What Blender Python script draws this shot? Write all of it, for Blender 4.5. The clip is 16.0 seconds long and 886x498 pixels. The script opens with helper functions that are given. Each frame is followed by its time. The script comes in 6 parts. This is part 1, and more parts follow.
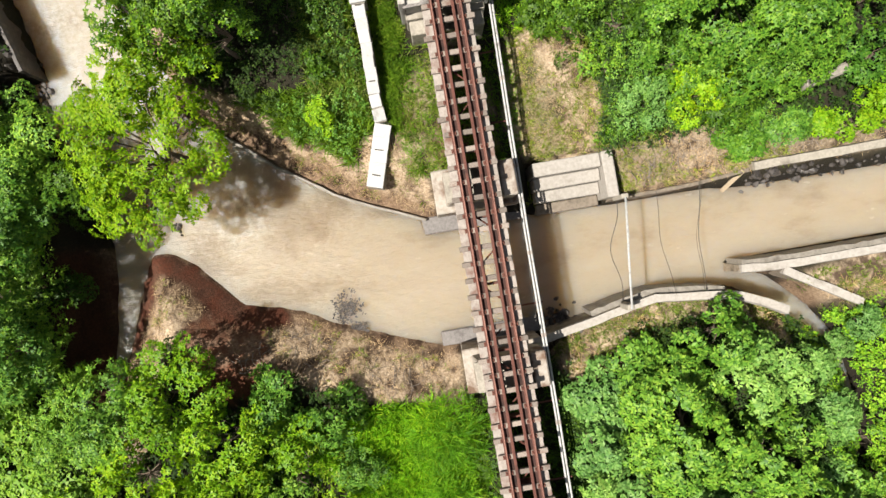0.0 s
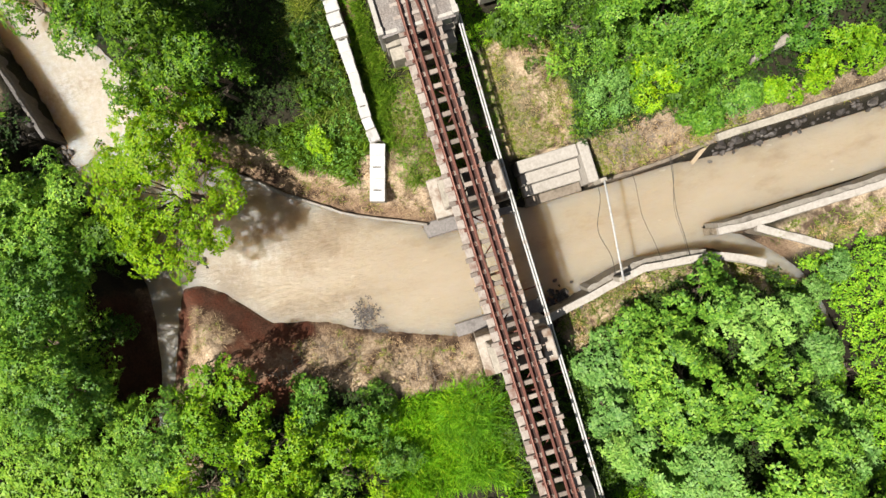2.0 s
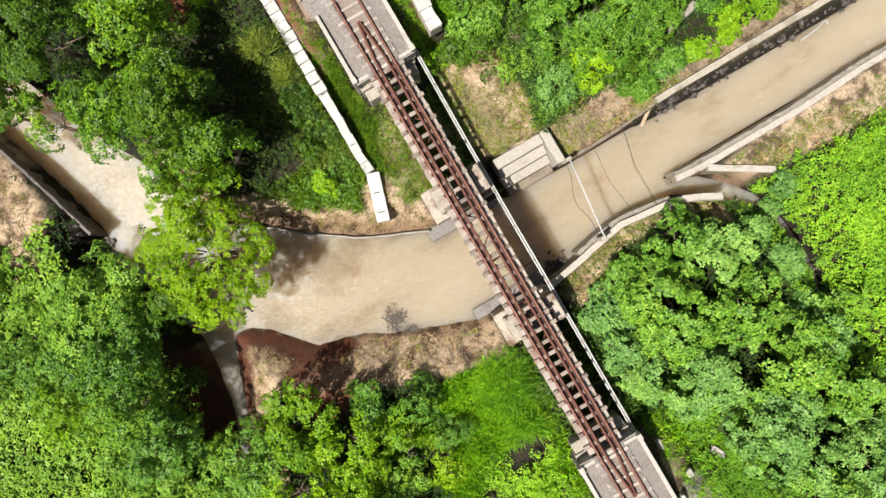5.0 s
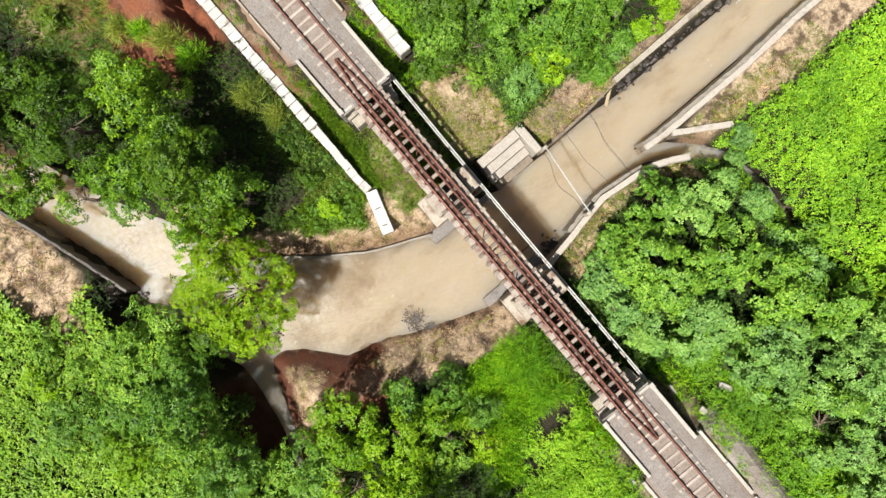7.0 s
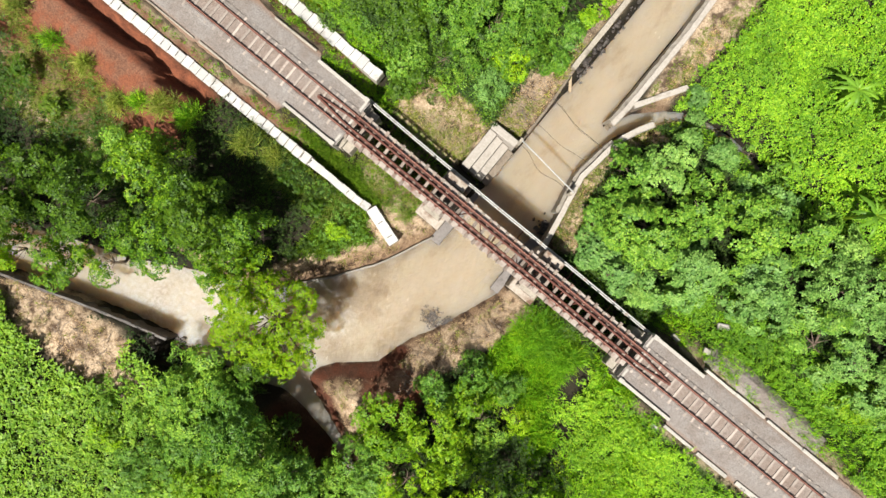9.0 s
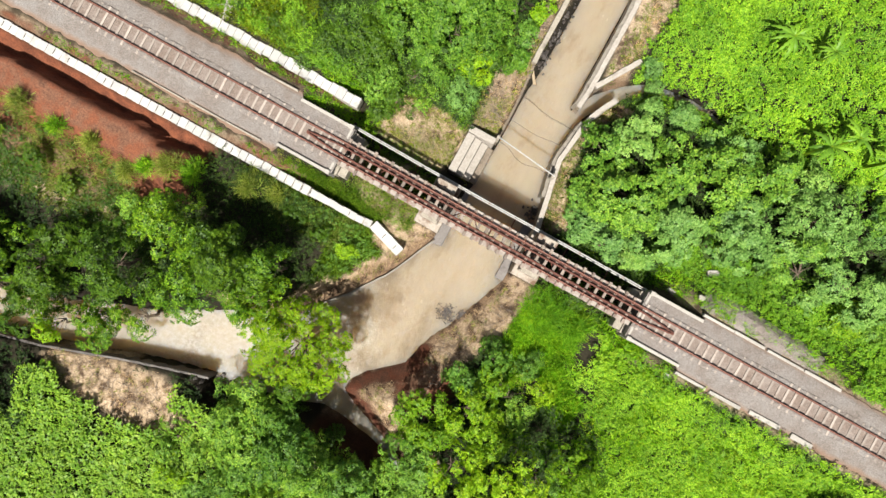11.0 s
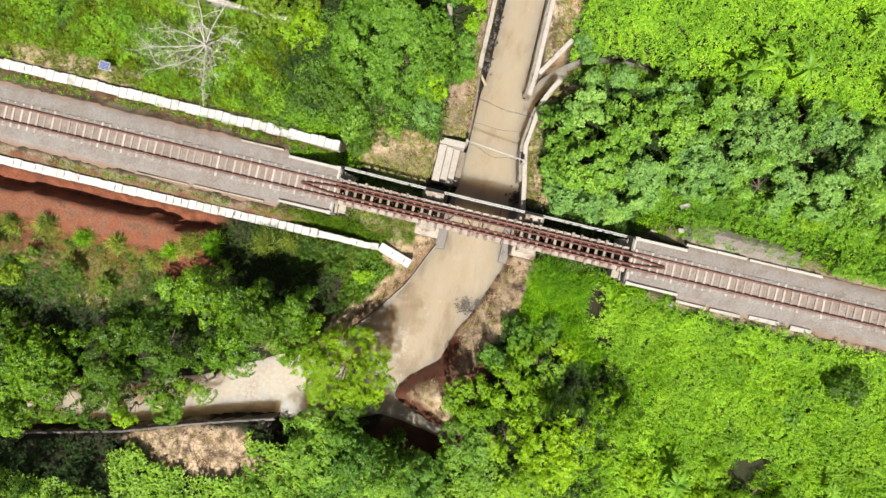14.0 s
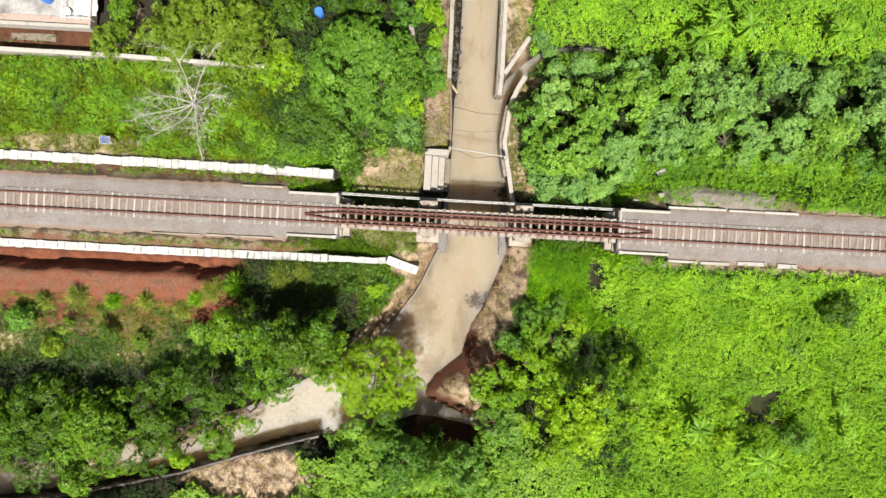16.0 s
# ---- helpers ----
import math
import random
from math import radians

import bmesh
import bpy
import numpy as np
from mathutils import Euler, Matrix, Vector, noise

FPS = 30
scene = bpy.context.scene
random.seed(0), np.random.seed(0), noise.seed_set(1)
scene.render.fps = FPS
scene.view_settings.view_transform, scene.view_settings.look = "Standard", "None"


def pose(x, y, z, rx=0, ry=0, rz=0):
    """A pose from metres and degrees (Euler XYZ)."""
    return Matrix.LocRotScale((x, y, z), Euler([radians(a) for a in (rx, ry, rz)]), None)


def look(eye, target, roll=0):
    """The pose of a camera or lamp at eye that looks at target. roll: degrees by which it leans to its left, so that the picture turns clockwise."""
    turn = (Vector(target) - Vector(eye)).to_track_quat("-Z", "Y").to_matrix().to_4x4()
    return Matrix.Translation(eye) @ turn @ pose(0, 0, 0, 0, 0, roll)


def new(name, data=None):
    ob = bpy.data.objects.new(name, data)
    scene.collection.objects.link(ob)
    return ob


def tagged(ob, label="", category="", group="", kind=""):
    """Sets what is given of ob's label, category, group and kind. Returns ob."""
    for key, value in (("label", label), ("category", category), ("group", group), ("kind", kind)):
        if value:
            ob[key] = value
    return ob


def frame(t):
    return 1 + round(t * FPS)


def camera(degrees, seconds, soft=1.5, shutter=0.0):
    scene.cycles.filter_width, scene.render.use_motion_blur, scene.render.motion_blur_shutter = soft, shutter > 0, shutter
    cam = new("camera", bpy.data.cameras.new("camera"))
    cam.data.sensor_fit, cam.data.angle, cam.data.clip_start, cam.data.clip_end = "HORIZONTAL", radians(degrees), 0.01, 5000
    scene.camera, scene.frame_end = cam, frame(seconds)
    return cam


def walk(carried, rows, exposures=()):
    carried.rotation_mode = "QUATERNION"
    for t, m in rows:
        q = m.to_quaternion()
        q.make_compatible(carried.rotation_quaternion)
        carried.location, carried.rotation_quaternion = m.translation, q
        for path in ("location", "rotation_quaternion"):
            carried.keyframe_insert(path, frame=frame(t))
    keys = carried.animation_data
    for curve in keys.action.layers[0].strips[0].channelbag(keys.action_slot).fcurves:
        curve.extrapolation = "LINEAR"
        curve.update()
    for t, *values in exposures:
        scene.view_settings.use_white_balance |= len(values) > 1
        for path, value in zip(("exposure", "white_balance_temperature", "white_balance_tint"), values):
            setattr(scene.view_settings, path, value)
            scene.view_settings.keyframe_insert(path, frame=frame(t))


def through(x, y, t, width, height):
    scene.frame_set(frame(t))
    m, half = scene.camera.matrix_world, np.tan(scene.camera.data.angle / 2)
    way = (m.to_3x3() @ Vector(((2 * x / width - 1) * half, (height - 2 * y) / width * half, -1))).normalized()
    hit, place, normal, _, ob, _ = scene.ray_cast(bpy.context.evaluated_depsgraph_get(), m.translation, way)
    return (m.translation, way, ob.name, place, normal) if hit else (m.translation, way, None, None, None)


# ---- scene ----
cam = camera(72.0, 16.0, soft=1.5)
# seconds, eye x, y, z, turn about the vertical; the camera looks straight down
ROWS = [
    (0.0, -1.652, -1.666, 28.364, 80.45),
    (0.5, -1.660, -1.700, 28.965, 78.77),
    (1.0, -1.670, -1.736, 29.596, 76.92),
    (1.5, -1.681, -1.776, 30.256, 74.99),
    (2.0, -1.694, -1.817, 30.952, 72.99),
    (2.5, -1.708, -1.860, 31.675, 70.89),
    (3.0, -1.725, -1.904, 32.408, 68.74),
    (3.5, -1.742, -1.948, 33.166, 66.61),
    (4.0, -1.762, -1.993, 33.944, 64.45),
    (6.5, -1.882, -2.212, 37.911, 52.16),
    (7.0, -1.911, -2.251, 38.679, 49.69),
    (7.5, -1.942, -2.288, 39.482, 47.14),
    (8.0, -1.974, -2.322, 40.278, 44.58),
    (8.5, -2.008, -2.354, 41.073, 41.98),
    (9.0, -2.043, -2.381, 41.868, 39.37),
    (11.5, -2.244, -2.452, 45.890, 26.34),
    (12.0, -2.288, -2.450, 46.696, 23.75),
    (12.5, -2.335, -2.442, 47.506, 21.14),
    (13.0, -2.383, -2.427, 48.321, 18.54),
    (13.5, -2.433, -2.405, 49.137, 15.92),
    (14.0, -2.484, -2.376, 49.957, 13.32),
    (14.5, -2.537, -2.338, 50.775, 10.73),
    (15.0, -2.591, -2.293, 51.588, 8.14),
    (15.5, -2.647, -2.239, 52.401, 5.51),
    (16.0, -2.705, -2.175, 53.221, 3.05),
]
walk(cam, [(t, pose(x, y, z, 0, 0, turn)) for t, x, y, z, turn in ROWS])

# ---- world, sun ----
SUN_DIR = Vector((-0.10, 0.57, -1.0)).normalized()      # the way that the light goes
world = bpy.data.worlds.new("sky")
scene.world = world
world.use_nodes = True
wn = world.node_tree.nodes
sky = wn.new("ShaderNodeTexSky")
sky.sky_type = "NISHITA"
sky.sun_disc = False
sky.sun_elevation = math.asin(-SUN_DIR.z)
sky.sun_rotation = math.atan2(-SUN_DIR.x, -SUN_DIR.y)
wn["Background"].inputs["Strength"].default_value = 0.046
haze = wn.new("ShaderNodeHueSaturation")                 # bright cloud veil: a paler sky
haze.inputs["Saturation"].default_value = 0.4
world.node_tree.links.new(sky.outputs[0], haze.inputs["Color"])
world.node_tree.links.new(haze.outputs[0], wn["Background"].inputs["Color"])
sun = new("sun", bpy.data.lights.new("sun", "SUN"))
sun.data.energy, sun.data.angle, sun.data.color = 5.5, radians(0.6), (1.0, 0.95, 0.86)
sun.matrix_world = look((0, -30, 50), Vector((0, -30, 50)) + SUN_DIR)
scene.view_settings.exposure = 0.86


# ---- materials ----
def mat(name, rough=0.8, metal=0.0):
    m = bpy.data.materials.new(name)
    m.use_nodes = True
    n, l = m.node_tree.nodes, m.node_tree.links
    b = n["Principled BSDF"]
    b.inputs["Roughness"].default_value, b.inputs["Metallic"].default_value = rough, metal
    b.inputs["Specular IOR Level"].default_value = 0.3
    return m, n, l, b


def noise_node(n, l, scale, detail=4.0, rough=0.6, coords=None):
    t = n.new("ShaderNodeTexNoise")
    t.inputs["Scale"].default_value, t.inputs["Detail"].default_value, t.inputs["Roughness"].default_value = scale, detail, rough
    if coords is None:
        g = n.new("ShaderNodeNewGeometry")
        coords = g.outputs["Position"]
    l.new(coords, t.inputs["Vector"])
    return t.outputs["Fac"]


def ramp(n, l, fac, stops):
    r = n.new("ShaderNodeValToRGB")
    e = r.color_ramp.elements
    while len(e) < len(stops):
        e.new(0.5)
    for k, (p, c) in enumerate(stops):
        e[k].position, e[k].color = p, (*c, 1)
    l.new(fac, r.inputs["Fac"])
    return r.outputs["Color"]


def blend(n, l, fac, a, b, kind="MIX"):
    m = n.new("ShaderNodeMix")
    m.data_type, m.blend_type = "RGBA", kind
    for sock, v in ((m.inputs[0], fac), (m.inputs[6], a), (m.inputs[7], b)):
        if isinstance(v, (int, float)):
            sock.default_value = v
        elif isinstance(v, tuple):
            sock.default_value = (*v, 1)
        else:
            l.new(v, sock)
    return m.outputs[2]


def bump(n, l, b, height, strength, dist):
    k = n.new("ShaderNodeBump")
    k.inputs["Strength"].default_value, k.inputs["Distance"].default_value = strength, dist
    l.new(height, k.inputs["Height"])
    l.new(k.outputs["Normal"], b.inputs["Normal"])


def weathered(name, light, dark, stain, big=0.7, fine=14.0, rough=0.85, metal=0.0, stain_at=(0.55, 0.72), relief=0.012, vary=0.12):
    """A worn surface: two tones at a small scale, stains at a large one, and a difference from piece to piece."""
    m, n, l, b = mat(name, rough, metal)
    small = ramp(n, l, noise_node(n, l, fine, 6), [(0.3, dark), (0.7, light)])
    wide = noise_node(n, l, big, 5, 0.65)
    mask = ramp(n, l, wide, [(stain_at[0], (0, 0, 0)), (stain_at[1], (1, 1, 1))])
    c = blend(n, l, mask, small, stain)
    info = n.new("ShaderNodeObjectInfo")
    shade = ramp(n, l, info.outputs["Random"], [(0.0, (1 - vary,) * 3), (1.0, (1, 1, 1))])
    c = blend(n, l, 1.0, c, shade, "MULTIPLY")
    l.new(c, b.inputs["Base Color"])
    bump(n, l, b, noise_node(n, l, fine * 2.2, 5), 0.6, relief)
    return m


def foliage(name, tones, through=0.14, rough=0.5, mottle=(0.55, 0.3, 0.7)):
    """Leaves: a tone of its own for each leaf, patches of tone over the crown, light through the blade."""
    m, n, l, b = mat(name, rough)
    g = n.new("ShaderNodeNewGeometry")
    k = len(tones) - 1
    per = ramp(n, l, g.outputs["Random Per Island"], [(i / k, t) for i, t in enumerate(tones)])
    wide = ramp(n, l, noise_node(n, l, mottle[0], 5), [(mottle[1], (0.66, 0.70, 0.7)), (mottle[2], (1.2, 1.12, 0.95))])
    c = blend(n, l, 1.0, per, wide, "MULTIPLY")
    info = n.new("ShaderNodeObjectInfo")
    c = blend(n, l, 1.0, c, ramp(n, l, info.outputs["Random"], [(0.0, (0.70, 0.77, 0.85)), (0.5, (1.0, 1.0, 1.0)), (1.0, (1.25, 1.16, 1.0))]), "MULTIPLY")
    l.new(c, b.inputs["Base Color"])
    b.inputs["Specular IOR Level"].default_value = 0.2
    tr = n.new("ShaderNodeBsdfTranslucent")
    l.new(blend(n, l, 1.0, c, (1.15, 1.1, 0.5), "MULTIPLY"), tr.inputs["Color"])
    mix = n.new("ShaderNodeMixShader")
    mix.inputs[0].default_value = through
    l.new(b.outputs[0], mix.inputs[1]), l.new(tr.outputs[0], mix.inputs[2])
    l.new(mix.outputs[0], n["Material Output"].inputs["Surface"])
    return m


M = dict(
    whitewash=weathered("whitewashed_concrete", (0.395, 0.377, 0.345), (0.296, 0.275, 0.244), (0.155, 0.120, 0.092), 0.9, 9, 0.9, 0, (0.60, 0.78)),
    drain=weathered("white_drain_block", (0.47, 0.465, 0.455), (0.38, 0.37, 0.355), (0.24, 0.22, 0.185), 0.9, 9, 0.9, 0, (0.56, 0.74), vary=0.2),
    concrete=weathered("weathered_concrete", (0.361, 0.327, 0.275), (0.241, 0.215, 0.176), (0.129, 0.112, 0.09), 0.8, 8, 0.9, 0, (0.52, 0.72)),
    crest=weathered("pale_concrete", (0.370, 0.341, 0.306), (0.273, 0.246, 0.216), (0.159, 0.136, 0.110), 0.7, 7, 0.9, 0, (0.58, 0.75)),
    wet=weathered("wet_concrete", (0.258, 0.232, 0.198), (0.172, 0.155, 0.129), (0.103, 0.086, 0.073), 1.2, 9, 0.45),
    apron=weathered("damp_apron_concrete", (0.200, 0.182, 0.172), (0.125, 0.112, 0.105), (0.072, 0.060, 0.055), 1.2, 9, 0.45),
    masonry=weathered("dark_masonry", (0.224, 0.185, 0.146), (0.138, 0.112, 0.086), (0.065, 0.052, 0.04), 1.0, 7, 0.9, relief=0.03),
    silt=weathered("silted_ledge", (0.31, 0.258, 0.194), (0.198, 0.159, 0.116), (0.095, 0.073, 0.052), 1.6, 9, 0.8, 0, (0.5, 0.66), relief=0.03),
    pier=weathered("stained_pier_concrete", (0.390, 0.354, 0.311), (0.303, 0.256, 0.209), (0.144, 0.090, 0.061), 0.75, 7, 0.9, 0, (0.46, 0.60)),
    rust=weathered("rusty_steel", (0.155, 0.060, 0.042), (0.085, 0.033, 0.025), (0.04, 0.02, 0.016), 1.5, 18, 0.75, 0.2),
    rust_dark=weathered("old_dark_rust", (0.065, 0.031, 0.024), (0.034, 0.017, 0.014), (0.017, 0.011, 0.009), 1.5, 16, 0.85),
    railhead=weathered("worn_rail_head", (0.33, 0.18, 0.14), (0.21, 0.10, 0.075), (0.11, 0.05, 0.038), 1.2, 20, 0.45, 0.5),
    girder=weathered("faded_girder_paint", (0.361, 0.323, 0.288), (0.241, 0.202, 0.176), (0.146, 0.073, 0.052), 1.1, 8, 0.7, 0.1, (0.5, 0.68)),
    sleeper_wood=weathered("grey_sleeper_wood", (0.344, 0.292, 0.249), (0.198, 0.155, 0.129), (0.172, 0.086, 0.06), 1.4, 22, 0.9, vary=0.5),
    sleeper_stone=weathered("concrete_sleeper", (0.42, 0.37, 0.33), (0.31, 0.26, 0.225), (0.21, 0.15, 0.12), 1.9, 12, 0.9, 0, (0.56, 0.74), vary=0.42),
    pipe=weathered("white_pipe", (0.444, 0.444, 0.436), (0.310, 0.304, 0.292), (0.148, 0.126, 0.103), 2.6, 12, 0.5),
    rope=weathered("dark_rope", (0.086, 0.073, 0.06), (0.043, 0.039, 0.034), (0.026, 0.026, 0.026), 2, 30, 0.9),
    rock=weathered("wet_dark_rock", (0.115, 0.10, 0.092), (0.05, 0.045, 0.042), (0.18, 0.15, 0.115), 2.5, 9, 0.5, vary=0.55),
    plank=weathered("sawn_plank", (0.396, 0.318, 0.224), (0.258, 0.198, 0.129), (0.155, 0.112, 0.077), 2.0, 20, 0.85),
    bark=weathered("bark", (0.172, 0.129, 0.095), (0.095, 0.069, 0.052), (0.052, 0.043, 0.034), 2.0, 16, 0.95, relief=0.03),
    deadwood=weathered("bleached_wood", (0.533, 0.499, 0.464), (0.361, 0.327, 0.292), (0.241, 0.206, 0.172), 2.0, 16, 0.9),
    straw=foliage("dry_straw", [(0.213, 0.133, 0.073), (0.426, 0.310, 0.194), (0.620, 0.476, 0.323), (0.231, 0.137, 0.076)], 0.15, 0.8),
    twig=weathered("grey_twigs", (0.258, 0.215, 0.181), (0.155, 0.12, 0.095), (0.086, 0.069, 0.052), 2, 20, 0.9),
    leaf_mid=foliage("leaf_mid_green", [(0.038, 0.113, 0.012), (0.084, 0.211, 0.021), (0.144, 0.298, 0.033), (0.220, 0.370, 0.046)]),
    leaf_green=foliage("leaf_deep_mid_green", [(0.026, 0.086, 0.008), (0.058, 0.160, 0.013), (0.100, 0.226, 0.021), (0.154, 0.281, 0.029)]),
    leaf_dark=foliage("leaf_dark_green", [(0.017, 0.050, 0.003), (0.036, 0.092, 0.005), (0.061, 0.136, 0.007), (0.091, 0.171, 0.010)]),
    leaf_sun=foliage("leaf_yellowish_green", [(0.022, 0.068, 0.003), (0.050, 0.137, 0.005), (0.108, 0.233, 0.009), (0.190, 0.321, 0.014)]),
    # leaf tones darkened to imitate the shade under the crowns
    leaf_deep=foliage("painted_shade_leaf", [(0.008, 0.023, 0.002), (0.014, 0.036, 0.004), (0.022, 0.052, 0.005), (0.04, 0.079, 0.007)], 0.1, 0.7),
    leaf_blue=foliage("leaf_blue_green", [(0.061, 0.158, 0.030), (0.117, 0.260, 0.050), (0.180, 0.340, 0.074), (0.238, 0.397, 0.105)]),
    leaf_lime=foliage("leaf_lime_green", [(0.084, 0.210, 0.004), (0.145, 0.318, 0.007), (0.215, 0.396, 0.011), (0.300, 0.440, 0.017)], 0.26),
    leaf_olive=foliage("leaf_olive", [(0.050, 0.109, 0.007), (0.095, 0.178, 0.010), (0.146, 0.239, 0.013), (0.197, 0.274, 0.020)]),
    field=foliage("creeper_leaf", [(0.062, 0.180, 0.006), (0.124, 0.300, 0.009), (0.190, 0.384, 0.015), (0.276, 0.446, 0.027)], 0.2, 0.6, (0.28, 0.36, 0.62)),
    grass_tall=foliage("tall_grass_blade", [(0.061, 0.181, 0.004), (0.113, 0.308, 0.007), (0.183, 0.418, 0.012), (0.296, 0.454, 0.022)], 0.26, 0.6, (0.8, 0.35, 0.62)),
    reed=foliage("yellowing_grass_blade", [(0.074, 0.137, 0.008), (0.148, 0.218, 0.019), (0.240, 0.294, 0.049), (0.297, 0.314, 0.098)], 0.2, 0.7),
    leaf_glow=foliage("leaf_yellow_green", [(0.115, 0.260, 0.003), (0.212, 0.392, 0.006), (0.301, 0.479, 0.010), (0.389, 0.505, 0.018)], 0.36),
    blade=foliage("grass_blade", [(0.087, 0.166, 0.006), (0.143, 0.245, 0.007), (0.198, 0.295, 0.01), (0.261, 0.288, 0.022)], 0.26),
    grass_deep=foliage("deep_grass_blade", [(0.04, 0.094, 0.007), (0.071, 0.151, 0.01), (0.111, 0.216, 0.014), (0.158, 0.259, 0.022)], 0.2),
    cane=foliage("cane_leaf", [(0.106, 0.240, 0.016), (0.154, 0.308, 0.022), (0.218, 0.381, 0.031), (0.284, 0.433, 0.045)], 0.2),
    banana=foliage("banana_leaf", [(0.154, 0.331, 0.026), (0.202, 0.396, 0.039), (0.250, 0.432, 0.052), (0.285, 0.432, 0.065)], 0.42, 0.4),
)


def ground_material():
    m, n, l, b = mat("shaded_earth_and_litter", 0.95)
    a = n.new("ShaderNodeVertexColor")
    a.layer_name = "soil"
    sep = n.new("ShaderNodeSeparateColor")
    l.new(a.outputs["Color"], sep.inputs[0])
    speck = noise_node(n, l, 9, 8, 0.7)
    patch = noise_node(n, l, 1.1, 5, 0.6)
    # bare earth painted near black, standing in for shade between the plants
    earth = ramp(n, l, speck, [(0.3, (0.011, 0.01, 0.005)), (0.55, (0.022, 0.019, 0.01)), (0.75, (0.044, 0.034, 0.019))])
    straw = ramp(n, l, speck, [(0.28, (0.13, 0.088, 0.052)), (0.46, (0.37, 0.275, 0.185)), (0.66, (0.62, 0.495, 0.355))])
    straw = blend(n, l, ramp(n, l, patch, [(0.46, (0, 0, 0)), (0.6, (0.9,) * 3)]), straw, (0.06, 0.034, 0.021))
    red = ramp(n, l, blend(n, l, 0.5, speck, patch), [(0.34, (0.042, 0.014, 0.008)), (0.5, (0.128, 0.042, 0.021)), (0.68, (0.24, 0.08, 0.038))])
    green = ramp(n, l, speck, [(0.3, (0.016, 0.03, 0.006)), (0.55, (0.036, 0.068, 0.01)), (0.75, (0.088, 0.12, 0.024))])
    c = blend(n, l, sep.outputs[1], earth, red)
    c = blend(n, l, sep.outputs[0], c, straw)
    c = blend(n, l, sep.outputs[2], c, green)
    wet = n.new("ShaderNodeMapRange")
    wet.inputs["To Min"].default_value, wet.inputs["To Max"].default_value = 1.0, 0.0
    l.new(a.outputs["Alpha"], wet.inputs["Value"])
    c = blend(n, l, wet.outputs[0], c, blend(n, l, 1.0, c, (0.5, 0.43, 0.39), "MULTIPLY"))
    l.new(c, b.inputs["Base Color"])
    bump(n, l, b, noise_node(n, l, 14, 8, 0.7), 0.9, 0.06)
    return m


def gravel_material(name, tones, brown=False):
    m, n, l, b = mat(name, 0.9)
    v = n.new("ShaderNodeTexVoronoi")
    v.inputs["Scale"].default_value = 26
    g = n.new("ShaderNodeNewGeometry")
    l.new(g.outputs["Position"], v.inputs["Vector"])
    sep = n.new("ShaderNodeSeparateColor")
    l.new(v.outputs["Color"], sep.inputs[0])
    c = ramp(n, l, sep.outputs[0], tones)
    wide = ramp(n, l, noise_node(n, l, 0.8, 5), [(0.35, (0.84, 0.76, 0.71)), (0.7, (1.06, 1.05, 1.05))])
    c = blend(n, l, 1.0, c, wide, "MULTIPLY")
    if brown:       # rust and brake dust between the rails, blown earth along both shoulders
        xyz = n.new("ShaderNodeSeparateXYZ")
        l.new(g.outputs["Position"], xyz.inputs[0])
        off = n.new("ShaderNodeMath")
        off.operation = "ABSOLUTE"
        l.new(xyz.outputs["Y"], off.inputs[0])
        rag = n.new("ShaderNodeMath")
        rag.operation = "MULTIPLY_ADD"
        rag.inputs[1].default_value = 0.5
        l.new(noise_node(n, l, 1.3, 5), rag.inputs[0]), l.new(off.outputs[0], rag.inputs[2])
        where = ramp(n, l, rag.outputs[0], [(0.62, (0.85,) * 3), (0.98, (0, 0, 0))])
        c = blend(n, l, where, c, blend(n, l, 1.0, c, (1.04, 0.92, 0.85), "MULTIPLY"))
        half = n.new("ShaderNodeMath")
        half.operation = "MULTIPLY"
        half.inputs[1].default_value = 0.3
        l.new(rag.outputs[0], half.inputs[0])
        c = blend(n, l, ramp(n, l, half.outputs[0], [(0.62, (0, 0, 0)), (0.72, (0.8,) * 3)]), c, (0.19, 0.115, 0.075))
    l.new(c, b.inputs["Base Color"])
    bump(n, l, b, v.outputs["Distance"], 0.55, 0.04)
    return m


